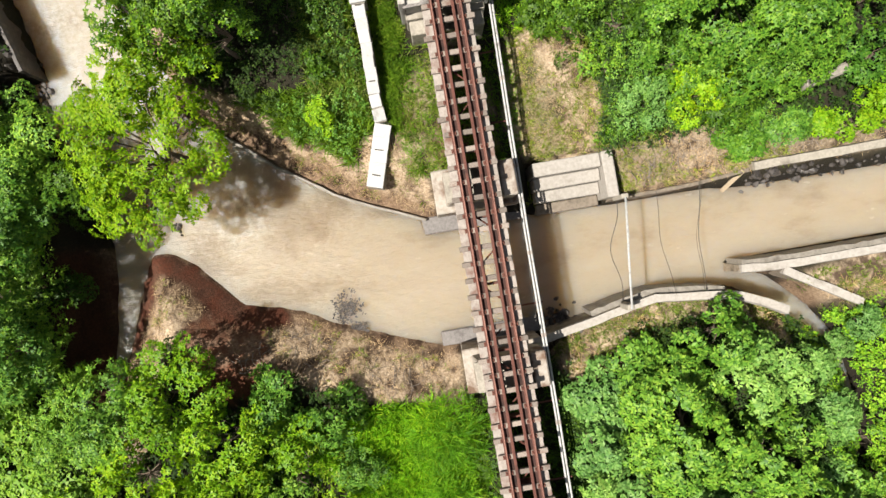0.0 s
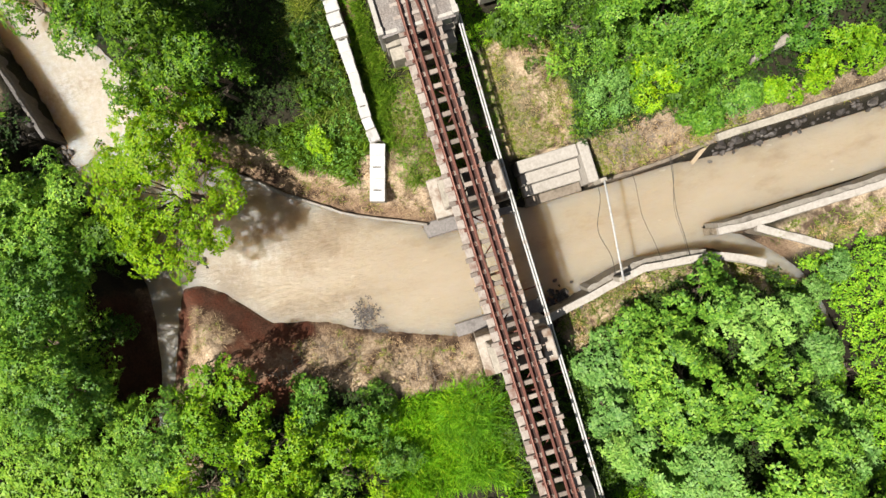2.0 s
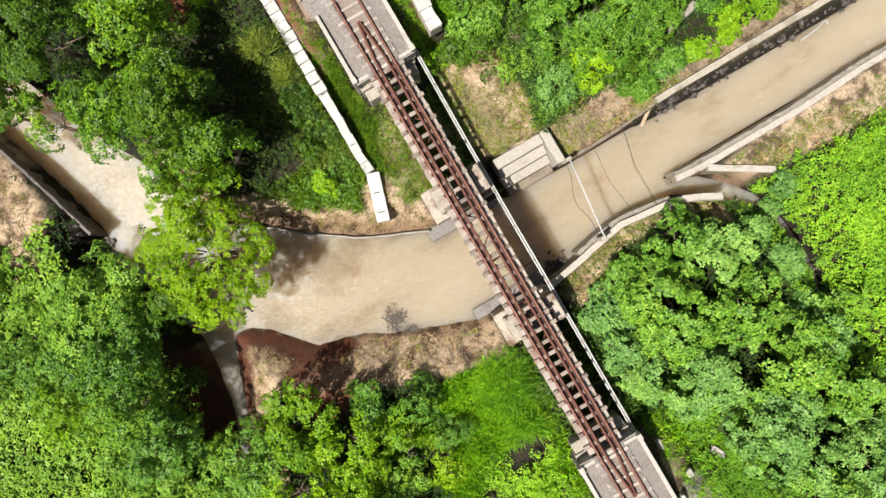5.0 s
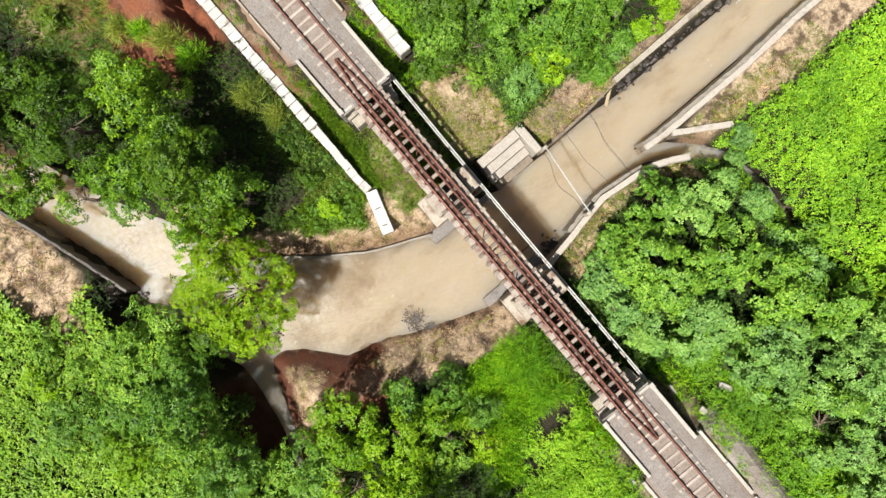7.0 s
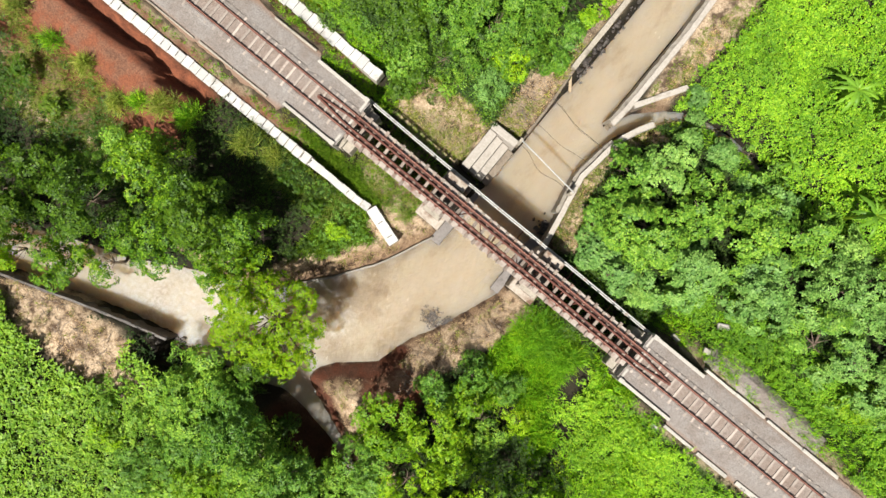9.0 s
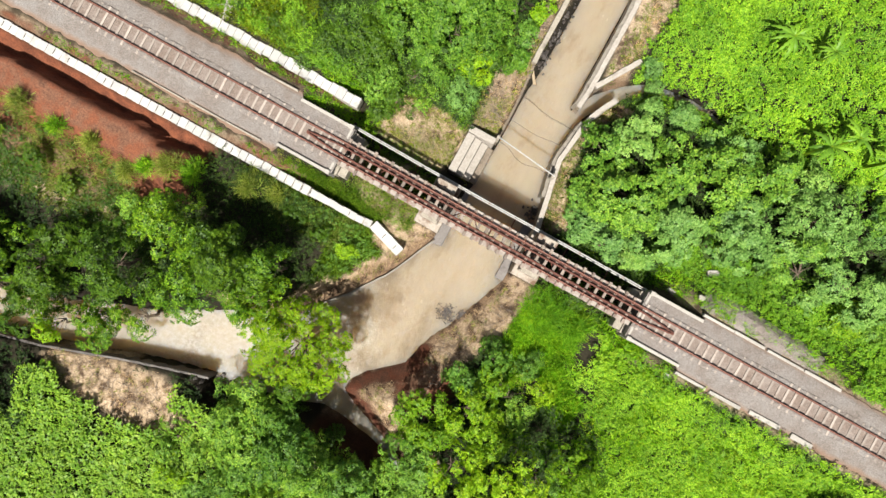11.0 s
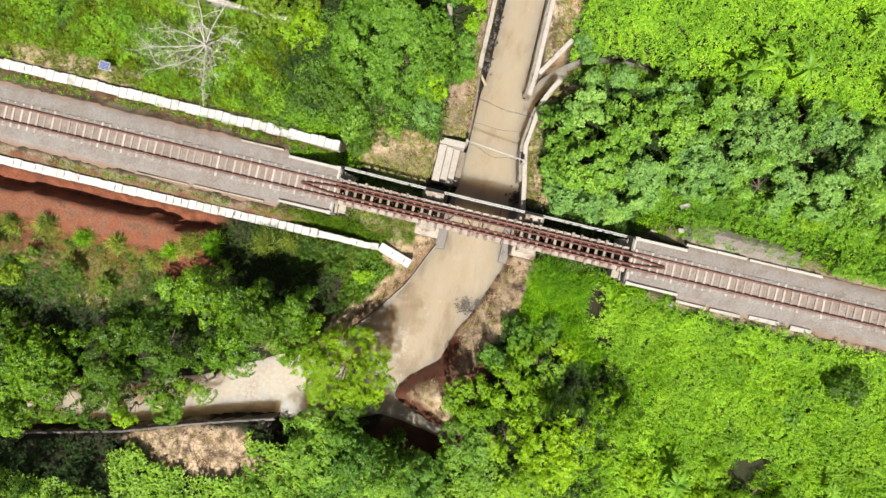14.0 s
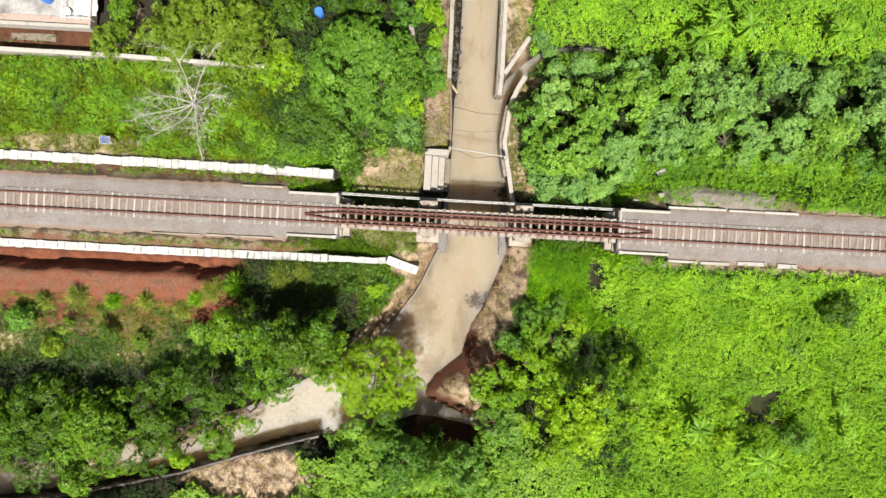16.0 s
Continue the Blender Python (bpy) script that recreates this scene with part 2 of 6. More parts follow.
def water_material():
    m, n, l, b = mat("muddy_water", 0.22)
    g = n.new("ShaderNodeNewGeometry")
    flow = n.new("ShaderNodeMapping")
    flow.inputs["Scale"].default_value = (1.0, 0.45, 1.0)
    l.new(g.outputs["Position"], flow.inputs["Vector"])
    silt = ramp(n, l, noise_node(n, l, 0.32, 6, 0.62, flow.outputs[0]), [(0.32, (0.215, 0.162, 0.108)), (0.46, (0.303, 0.248, 0.178)), (0.72, (0.343, 0.290, 0.222))])
    # broken white water below the weir, where the two streams meet
    far = n.new("ShaderNodeVectorMath")
    far.operation = "DISTANCE"
    far.inputs[1].default_value = (-13.4, -17.2, 0.0)
    l.new(g.outputs["Position"], far.inputs[0])
    near = n.new("ShaderNodeMapRange")
    near.inputs["From Min"].default_value, near.inputs["From Max"].default_value = 8.0, 3.0
    l.new(far.outputs["Value"], near.inputs["Value"])
    fleck = noise_node(n, l, 3.2, 8, 0.75)
    froth = n.new("ShaderNodeMath")
    froth.operation = "MULTIPLY"
    l.new(near.outputs[0], froth.inputs[0])
    l.new(ramp(n, l, fleck, [(0.42, (0.35,) * 3), (0.60, (1, 1, 1))]), froth.inputs[1])
    # darker brown patches along the bank, and sun glints painted in beside them
    def within(at, lo, hi, rag):
        far = n.new("ShaderNodeVectorMath")
        far.operation = "DISTANCE"
        far.inputs[1].default_value = (*at, 0.0)
        l.new(g.outputs["Position"], far.inputs[0])
        add = n.new("ShaderNodeMath")
        add.operation = "MULTIPLY_ADD"
        add.inputs[1].default_value = rag
        l.new(noise_node(n, l, 0.9, 6, 0.65), add.inputs[0]), l.new(far.outputs["Value"], add.inputs[2])
        near = n.new("ShaderNodeMapRange")
        near.inputs["From Min"].default_value, near.inputs["From Max"].default_value = hi + rag / 2, lo + rag / 2
        l.new(add.outputs[0], near.inputs["Value"])
        return near.outputs[0]
    for at, lo, hi in (((-4.3, -6.6), 0.6, 1.5), ((-4.3, -8.3), 0.8, 1.9), ((-6.2, -9.9), 0.6, 1.5), ((-3.3, -12.4), 0.4, 1.4)):
        part_of = n.new("ShaderNodeMath")
        part_of.operation = "MULTIPLY"
        part_of.inputs[1].default_value = 0.62
        l.new(within(at, lo, hi, 3.0), part_of.inputs[0])
        silt = blend(n, l, part_of.outputs[0], silt, (0.19, 0.138, 0.088))
    c = blend(n, l, froth.outputs[0], silt, (0.375, 0.34, 0.292))
    # pale blotches painted where the sun glints off the ripples
    broken = n.new("ShaderNodeMath")
    broken.operation = "MULTIPLY"
    l.new(within((-4.6, -11.0), 0.5, 2.4, 2.0), broken.inputs[0])
    l.new(ramp(n, l, noise_node(n, l, 2.0, 7, 0.7), [(0.47, (0,) * 3), (0.66, (0.9,) * 3)]), broken.inputs[1])
    c = blend(n, l, broken.outputs[0], c, (0.43, 0.385, 0.32))
    # small white glints put into the colour as scattered flecks
    c = blend(n, l, ramp(n, l, noise_node(n, l, 1.9, 4, 0.55, flow.outputs[0]), [(0.66, (0,) * 3), (0.74, (0.6,) * 3)]), c, (0.44, 0.385, 0.30))
    l.new(c, b.inputs["Base Color"])
    b.inputs["Specular IOR Level"].default_value = 0.14
    b.inputs["Roughness"].default_value = 0.2
    b.inputs["Subsurface Weight"].default_value = 1.0
    b.inputs["Subsurface Radius"].default_value = (1.0, 0.75, 0.45)
    b.inputs["Subsurface Scale"].default_value = 6.0
    bump(n, l, b, noise_node(n, l, 3.4, 7, 0.68, flow.outputs[0]), 0.5, 0.12)
    return m


M["ground"], M["water"] = ground_material(), water_material()
M["gravel"] = gravel_material("grey_brown_gravel", [(0.0, (0.165, 0.145, 0.132)), (0.5, (0.235, 0.212, 0.195)), (1.0, (0.315, 0.290, 0.27))])
M["ballast"] = gravel_material("grey_ballast", [(0.0, (0.138, 0.129, 0.122)), (0.5, (0.190, 0.178, 0.169)), (1.0, (0.258, 0.243, 0.231))], True)


# ---- building helpers ----
def link(name, mesh, material, parent=None, label=""):
    if material is not None and not mesh.materials:
        mesh.materials.append(material)
    ob = new(name, mesh)
    if parent is not None:
        ob.parent = parent
    if label:
        ob["label"] = label
    return ob


def part(name, bm, material, parent=None, label="", smooth=False):
    """One mesh object out of a bmesh, under a thing or under a part."""
    me = bpy.data.meshes.new(name)
    bmesh.ops.recalc_face_normals(bm, faces=bm.faces)
    bm.to_mesh(me)
    bm.free()
    if smooth:
        me.polygons.foreach_set("use_smooth", [True] * len(me.polygons))
    return link(name, me, material, parent, label)


def thing(name, at, label, category, group="", kind=""):
    ob = new(name)
    ob.location = at
    ob.empty_display_size = 0.2
    return tagged(ob, label, category, group, kind)


def soup(name, verts, faces, material, parent=None, label=""):
    """A mesh out of numpy arrays of corners and four-cornered faces."""
    me = bpy.data.meshes.new(name)
    verts, faces = np.asarray(verts, np.float32), np.asarray(faces, np.int32)
    k = faces.shape[1]
    me.vertices.add(len(verts)), me.loops.add(faces.size), me.polygons.add(len(faces))
    me.vertices.foreach_set("co", verts.ravel())
    me.loops.foreach_set("vertex_index", faces.ravel())
    me.polygons.foreach_set("loop_start", np.arange(0, faces.size, k, dtype=np.int32))
    me.update(calc_edges=True)
    return link(name, me, material, parent, label)


def box(bm, x0, x1, y0, y1, z0, z1, bevel=0.0, jitter=0.0, rng=random):
    made = bmesh.ops.create_cube(bm, size=1)["verts"]
    for v in made:
        v.co = Vector((x0 if v.co.x < 0 else x1, y0 if v.co.y < 0 else y1, z0 if v.co.z < 0 else z1))
        if jitter:
            v.co += Vector((rng.uniform(-1, 1), rng.uniform(-1, 1), rng.uniform(-1, 1))) * jitter
    if bevel:
        edges = list({e for v in made for e in v.link_edges})
        bmesh.ops.bevel(bm, geom=edges, offset=bevel, segments=1, affect="EDGES")
    return bm


def box_mesh(name, sx, sy, sz, bevel, material):
    bm = box(bmesh.new(), -sx / 2, sx / 2, -sy / 2, sy / 2, -sz, 0, bevel)
    me = bpy.data.meshes.new(name)
    bm.to_mesh(me)
    bm.free()
    me.materials.append(material)
    return me


def tube(bm, pts, radii, sides=7, cap=True):
    """A round tube through the points, with a radius at each."""
    rings = []
    for k, p in enumerate(pts):
        p = Vector(p)
        way = (Vector(pts[min(k + 1, len(pts) - 1)]) - Vector(pts[max(k - 1, 0)])).normalized()
        side = way.cross(Vector((0.3, 0.2, 1)) if abs(way.z) < 0.9 else Vector((1, 0.1, 0))).normalized()
        up = way.cross(side)
        r = radii[k] if hasattr(radii, "__len__") else radii
        rings.append([bm.verts.new(p + r * (side * math.cos(a) + up * math.sin(a))) for a in (2 * math.pi * i / sides for i in range(sides))])
    for a, b in zip(rings, rings[1:]):
        for i in range(sides):
            bm.faces.new((a[i], a[(i + 1) % sides], b[(i + 1) % sides], b[i]))
    if cap:
        bm.faces.new(rings[0]), bm.faces.new(rings[-1])
    return bm


def profile_along_x(bm, outline, x0, x1, y, z, step=None, bend=None):
    """A constant section (y, z pairs) drawn out along x; bend(x) shifts it sideways."""
    n = max(1, int((x1 - x0) / step)) if step else 1
    rings = []
    for k in range(n + 1):
        x = x0 + (x1 - x0) * k / n
        dy = bend(x) if bend else 0.0
        rings.append([bm.verts.new((x, y + dy + a, z + b)) for a, b in outline])
    m = len(outline)
    for a, b in zip(rings, rings[1:]):
        for i in range(m):
            bm.faces.new((a[i], a[(i + 1) % m], b[(i + 1) % m], b[i]))
    bm.faces.new(rings[0]), bm.faces.new(rings[-1])
    return bm


def resample(pts, step):
    out = []
    for a, b in zip(pts, pts[1:]):
        a, b = Vector(a), Vector(b)
        n = max(1, round((b - a).length / step))
        out += [a.lerp(b, k / n) for k in range(n)]
    return out + [Vector(pts[-1])]


def wall_strip(name, line, top_w, base_out, z_top, z_base, material, parent=None, step=0.6, wear=0.025, side=1, label=""):
    """A wall along a plan line: an upright or sloping prism, its crest top_w wide, its face on one side spread by base_out at the foot."""
    pts = resample([Vector((*p[:2], p[2] if len(p) > 2 else z_top)) for p in line], step)
    bm = bmesh.new()
    rings = []
    for k, p in enumerate(pts):
        d = pts[min(k + 1, len(pts) - 1)] - pts[max(k - 1, 0)]
        d.z = 0
        d.normalize()
        n = Vector((-d.y, d.x, 0)) * side
        w = lambda: Vector((random.uniform(-1, 1), random.uniform(-1, 1), random.uniform(-1, 1))) * wear
        h = top_w / 2
        foot = Vector((p.x, p.y, z_base))
        rings.append([bm.verts.new(q) for q in (foot + n * (h + base_out), p + n * h + w(), p - n * h + w(), foot - n * (h + 0.05))])
    for a, b in zip(rings, rings[1:]):
        for i in range(4):
            bm.faces.new((a[i], a[(i + 1) % 4], b[(i + 1) % 4], b[i]))
    bm.faces.new(rings[0]), bm.faces.new(rings[-1])
    return part(name, bm, material, parent, label)


def value_noise(x, y, seed):
    """Smooth random field on a unit lattice, for arrays."""
    xi, yi = np.floor(x).astype(np.int64), np.floor(y).astype(np.int64)
    fx, fy = x - xi, y - yi
    fx, fy = fx * fx * (3 - 2 * fx), fy * fy * (3 - 2 * fy)

    def h(a, b):
        k = (a * 374761393 + b * 668265263 + seed * 982451653) & 0x7FFFFFFF
        k = ((k ^ (k >> 13)) * 1274126177) & 0x7FFFFFFF
        return ((k ^ (k >> 16)) & 0xFFFF) / 65535.0
    return (h(xi, yi) * (1 - fx) + h(xi + 1, yi) * fx) * (1 - fy) + (h(xi, yi + 1) * (1 - fx) + h(xi + 1, yi + 1) * fx) * fy


def fbm(x, y, seed, octaves=4):
    out, amp, tot = 0.0, 1.0, 0.0
    for k in range(octaves):
        out, tot = out + amp * value_noise(x * 2 ** k + 17.3 * k, y * 2 ** k - 9.1 * k, seed + k), tot + amp
        amp *= 0.5
    return out / tot


def sstep(a, b, x):
    t = np.clip((x - a) / (b - a), 0, 1)
    return t * t * (3 - 2 * t)


# ---- the lie of the land: z = 0 is the water, the rails run along x at RAIL ----
RAIL = 5.0
BED = 4.72
SHORE = [(-2.6, 2.6), (-2.4, 6.3), (-2.45, 10.0), (-2.3, 13.0), (-2.25, 19.3), (-2.2, 80.0), (1.0, 80.0), (1.05, 23.0), (1.1, 11.0), (1.95, 12.9), (2.6, 13.6), (3.3, 14.3), (4.3, 15.0), (5.1, 15.5), (6.4, 15.8),
         (8.5, 16.1), (10.0, 16.0), (12.0, 15.5), (13.5, 14.9), (13.5, 14.4), (12.0, 14.9), (10.0, 15.35), (8.5, 15.45), (6.5, 15.1), (5.4, 14.7), (4.8, 14.2), (4.0, 13.4), (3.4, 12.6), (2.3, 11.2), (1.95, 9.8), (1.75, 7.8),
         (1.95, 6.7), (2.3, 5.0), (2.8, 2.8), (2.9, 0.0), (2.75, -2.4), (1.97, -4.5), (1.3, -6.1), (0.9, -7.2), (0.2, -8.4), (-0.2, -9.5), (-0.6, -11.2),
         (-1.7, -12.1), (-2.9, -13.2), (-3.55, -14.2), (-3.6, -15.0), (-2.4, -15.6), (0.3, -16.6), (3.0, -17.8), (3.0, -18.4), (0.3, -17.3), (-2.6, -16.8),
         (-4.4, -16.7), (-6.0, -17.4), (-8.5, -18.0), (-10.6, -18.9), (-12.3, -19.2), (-12.6, -18.6), (-15.6, -19.3), (-18.4, -20.2), (-24.0, -22.1), (-33.0, -24.4),
         (-70.0, -31.0), (-70.0, -28.0), (-33.0, -21.6), (-26.0, -19.2), (-18.5, -16.6), (-16.0, -15.2), (-13.1, -13.6), (-11.5, -12.8), (-9.8, -12.6),
         (-8.75, -11.3), (-8.1, -10.2), (-7.5, -9.5), (-6.5, -8.4), (-5.9, -7.4), (-4.9, -6.0), (-4.4, -5.0), (-3.8, -3.5), (-3.2, -2.3), (-2.9, 0.0)]


def from_shore(x, y):
    """Distance from the waterline, below 0 in the stream."""
    best = np.full(x.shape, 1e9)
    inside = np.zeros(x.shape, bool)
    for (ax, ay), (bx, by) in zip(SHORE, SHORE[1:] + SHORE[:1]):
        dx, dy = bx - ax, by - ay
        t = np.clip(((x - ax) * dx + (y - ay) * dy) / (dx * dx + dy * dy), 0, 1)
        best = np.minimum(best, np.hypot(x - ax - t * dx, y - ay - t * dy))
        if ay != by:
            inside ^= ((ay > y) != (by > y)) & (x < (bx - ax) * (y - ay) / (by - ay) + ax)
    return np.where(inside, -best, best)


def land(x, y):
    d = from_shore(x, y)
    ay = np.abs(y)
    west, east = sstep(-10.0, -16.0, x), sstep(10.0, 15.0, x)
    z = 2.0 + 1.9 * west * sstep(-13, -4, y) + 0.9 * east + 0.25 * (fbm(x * 0.25, y * 0.25, 3) - 0.5)
    # bank with a made bench of red earth beside the line
    cut = sstep(-17.5, -20.5, x)
    worn = 0.9 * (fbm(x * 0.6, y * 0.6, 15) - 0.5)
    z = z + cut * (1.15 * sstep(-4.85, -5.5, y + worn) * sstep(-8.6, -7.2, y) - 0.9 * sstep(-3.9, -4.2, y) * sstep(-5.4, -4.8, y + worn))
    z = z + cut * 0.7 * (fbm(x * 1.1 + 0.5 * y, y * 2.0, 16) - 0.5) * sstep(-5.2, -5.8, y) * sstep(-11.0, -9.0, y)      # washed into gullies
    # railway bank
    ax = np.abs(x)
    full = BED - 0.14 - np.clip(ay - 2.25, 0, 1.1) * 0.35 - np.maximum(0, ay - 3.35) * 0.8
    wing = np.minimum(full, 2.5 + 0.75 * np.maximum(ax - 10.6, 0) * 0.6 - np.maximum(0, ay - 1.9) * 0.5)      # falls away outside the parapets
    z = np.where(ax > 15.3, np.maximum(z, full), np.where((ax > 11.3) & (ay < 1.72), np.maximum(z, full), np.where(ax > 10.2, np.maximum(np.minimum(z, np.where(ay < 3.0, 3.3, 9.0)), wing), z)))
    z = np.where((x < -11.5) & (np.abs(ay - 3.5) < 0.55), np.minimum(z, 4.06 - 0.34 * sstep(-26, -12, x)), z)      # bed of the drains
    # stream banks
    up = y > 2.4
    slope = np.where(up, 5.0, np.where(x < -3.0 - 0.0 * y, 1.15, 0.85))
    slope = np.where((y < -17.5) & (x < -12.2), 7.0, slope)
    z = np.where((y < -17.5) & (x < -12.2), np.minimum(z, 1.65 + 0.12 * np.maximum(d, 0)), z)
    z = np.where(up, np.minimum(z, 1.55 + 0.35 * np.maximum(d - 1.0, 0)), z)
    z = np.where((x > 1) & (x < 4.2) & (y > 11), np.minimum(z, 1.4), z)
    slope = np.where((y > 12.0) & (x > 3.4), 1.1, slope)
    rough = 0.22 * (fbm(x * 1.3, y * 1.3, 11) - 0.5)
    bank = 0.06 + np.maximum(d, 0) * slope + rough * sstep(0.2, 1.2, d)
    z = np.minimum(z, bank)
    z = np.where((x > -4.75) & (x < -2.4) & (y > 2.45) & (y < 6.3), np.minimum(z, 0.45), z)      # cut for the steps
    z = np.where(d < 0, np.maximum(-1.2, d * 1.5), z)
    return z + 0.05 * (fbm(x * 2.5, y * 2.5, 5) - 0.5) * sstep(0.3, 1.0, d), d


def ground_z(x, y):
    return float(land(np.array([float(x)]), np.array([float(y)]))[0][0])


def blob(x, y, cx, cy, rx, ry, seed, rag=0.5):
    """A patch with a ragged edge: 1 inside, 0 outside."""
    q = np.hypot((x - cx) / rx, (y - cy) / ry) + rag * (fbm(x * 0.9, y * 0.9, seed) - 0.5)
    return sstep(1.1, 0.85, q)


def soils(x, y, d):
    """Weights of dry straw, red earth and turf."""
    e = 1.2 * (fbm(x * 0.8, y * 0.8, 21) - 0.5)
    dry = np.zeros(x.shape)
    south = sstep(2.9, 2.2, d + e) * sstep(-17.5, -16, y) * (x > -4.2) * (y < -1.8) * (x < 6)
    north = sstep(1.9, 1.2, d + e) * (y < -1.8) * (y > -13.5) * (x < -3)
    dry = np.maximum(dry, np.maximum(south, north))
    dry = np.maximum(dry, blob(x, y, -7.2, 4.0, 3.6, 2.1, 31))
    dry = np.maximum(dry, 0.62 * blob(x, y, -3.8, 8.6, 1.3, 4.0, 32))
    dry = np.maximum(dry, 0.45 * blob(x, y, -3.5, 17.5, 0.7, 9.0, 33))
    dry = np.maximum(dry, blob(x, y, 4.1, 4.2, 1.3, 1.7, 34))
    dry = np.maximum(dry, 0.75 * blob(x, y, 2.7, 22.0, 1.3, 10.0, 35))
    dry = np.maximum(dry, blob(x, y, -17.5, -22.1, 6.0, 2.0, 36))
    dry = np.maximum(dry, blob(x, y, -33.0, 4.8, 6.5, 0.9, 37) * 0.8)
    dry = np.maximum(dry, blob(x, y, -7.4, -0.4, 3.0, 2.0, 40) * 0.7)
    dry = np.maximum(dry, blob(x, y, -31.0, -11.4, 11.0, 1.9, 39, 0.8) * 0.85)
    # pale crust on the bench, also lightened for the sun that strikes it
    dry = np.maximum(dry, 0.1 * sstep(-20.0, -22.0, x) * sstep(-5.2, -5.5, y + 0.2 * e) * sstep(-7.4, -7.0, y + 0.4 * e))
    dry = np.maximum(dry, blob(x, y, -5.6, -3.4, 1.6, 1.3, 38))
    red = np.maximum(sstep(-18.2, -20.2, x + e) * sstep(-3.6, -4.0, y) * sstep(-8.7, -8.1, y + e), blob(x, y, -30.0, -9.8, 10.0, 2.4, 41, 1.2) * 0.75)
    red = np.maximum(red, blob(x, y, -6.0, -0.4, 1.6, 0.9, 42) * 0.8)
    red = np.maximum(red, 0.35 * blob(x, y, -0.5, -17.8, 4.2, 1.3, 45))
    red = np.maximum(red, sstep(-30.5, -31.2, x) * sstep(11.4, 11.7, y) * sstep(14.2, 13.8, y) * 0.5)
    red = np.maximum(red, sstep(1.25, 0.8, d + 0.5 * e) * (y < -9.0) * (x > -4.3) * (x < 0.5) * (d > 0) * (y > -15.5 - 0.42 * (x + 3.6)))
    red = np.maximum(red, 0.8 * np.maximum(blob(x, y, 1.2, -12.0, 2.2, 1.9, 43), blob(x, y, 2.6, -10.4, 0.9, 1.2, 44)))
    red = np.maximum(red, sstep(2.5, 2.9, np.abs(y) + 0.8 * e) * sstep(3.3, 3.0, np.abs(y)) * sstep(-11.5, -13, x) * 0.75)
    dry = np.maximum(dry, 0.85 * sstep(1.7, 1.0, d + 0.6 * e) * (y > 2.2) * (x > 1.6) * (x < 5) * (y < 13) * (d > 0))
    strip_w = sstep(2.2, 2.5, np.abs(y)) * sstep(3.4, 3.0, np.abs(y)) * sstep(-11.5, -13, x)
    dry = np.maximum(dry, 0.4 * strip_w)
    strip = sstep(2.0, 2.3, np.abs(y)) * sstep(3.4, 3.0, np.abs(y)) * sstep(11.5, 13, x)
    dry = np.maximum(dry, 0.55 * strip)
    bench = sstep(-18.0, -20.0, x) * (y < -3.6) * (y > -9.0)
    dry = np.where(bench > 0, np.minimum(dry, 0.45), dry * (1 - 0.9 * red))
    turf = blob(x, y, 20.0, 5.0, 12.0, 1.6, 51) + blob(x, y, -7.0, 3.4, 2.6, 0.9, 52) * 0.5
    # one hollow kept as near-black earth for the shade beside the bananas
    turf = np.maximum(turf, sstep(12, 14, x + e) * sstep(-2.3, -2.8, y) * (1 - 0.8 * blob(x, y, 24.6, -14.0, 2.6, 1.8, 53)))
    turf = np.maximum(turf, sstep(41, 48, np.hypot(x + 2.3, y + 2.3)) * (d > 1))
    return dry, red, np.clip(turf, 0, 1)


def axis(lo, hi, step, reach, grow=1.35):
    mid = list(np.arange(lo, hi + 1e-6, step))
    out, s = [], step
    while (out[-1] if out else 0) < reach:
        s *= grow
        out.append((out[-1] if out else 0) + s)
    return np.array([lo - o for o in reversed(out)] + mid + [hi + o for o in out])


def build_ground():
    gx, gy = axis(-44, 40, 0.32, 900), axis(-30, 30, 0.32, 900)
    x, y = np.meshgrid(gx, gy)
    z, d = land(x, y)
    far = sstep(60, 200, np.hypot(x, y))
    z = z * (1 - far) + far * np.maximum(z, 2.0)
    nx, ny = len(gx), len(gy)
    k = np.arange(nx * ny).reshape(ny, nx)
    faces = np.stack([k[:-1, :-1], k[:-1, 1:], k[1:, 1:], k[1:, :-1]], -1).reshape(-1, 4)
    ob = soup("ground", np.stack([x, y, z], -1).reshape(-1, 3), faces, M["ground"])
    ob.data.polygons.foreach_set("use_smooth", [True] * len(faces))
    dry, red, turf = soils(x, y, d)
    rag = 1.4 * (fbm(x * 0.8, y * 0.8, 23) - 0.5)
    damp = np.where(y < -1.9, sstep(np.where(x > -2.5, 0.75, 1.25), np.where(x > -2.5, 0.3, 0.55), d + rag), sstep(0.5, 0.2, d + 0.4 * rag))
    damp = np.where(((x < -13) & (y < -18.5)) | ((x > -4) & (y < -15.6 - 0.42 * (x + 3.6))), 0.0, damp)
    damp = np.where((x > -4.3) & (x < 0.6) & (y < -8.5), np.maximum(damp, sstep(1.7, 1.1, d + rag)), damp)
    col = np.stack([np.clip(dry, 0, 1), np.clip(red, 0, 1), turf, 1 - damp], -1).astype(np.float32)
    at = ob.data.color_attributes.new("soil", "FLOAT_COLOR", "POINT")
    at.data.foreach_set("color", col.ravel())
    tagged(ob, "brown earth darkened for shade, with dry cut straw, red soil and turf", "ground", kind="structure")


build_ground()
bm = box(bmesh.new(), -74, 50, -38, 82, -4.0, 0.0)
tagged(part("water", bm, M["water"]), "opaque tan muddy river water with small ripples", "water", kind="structure")

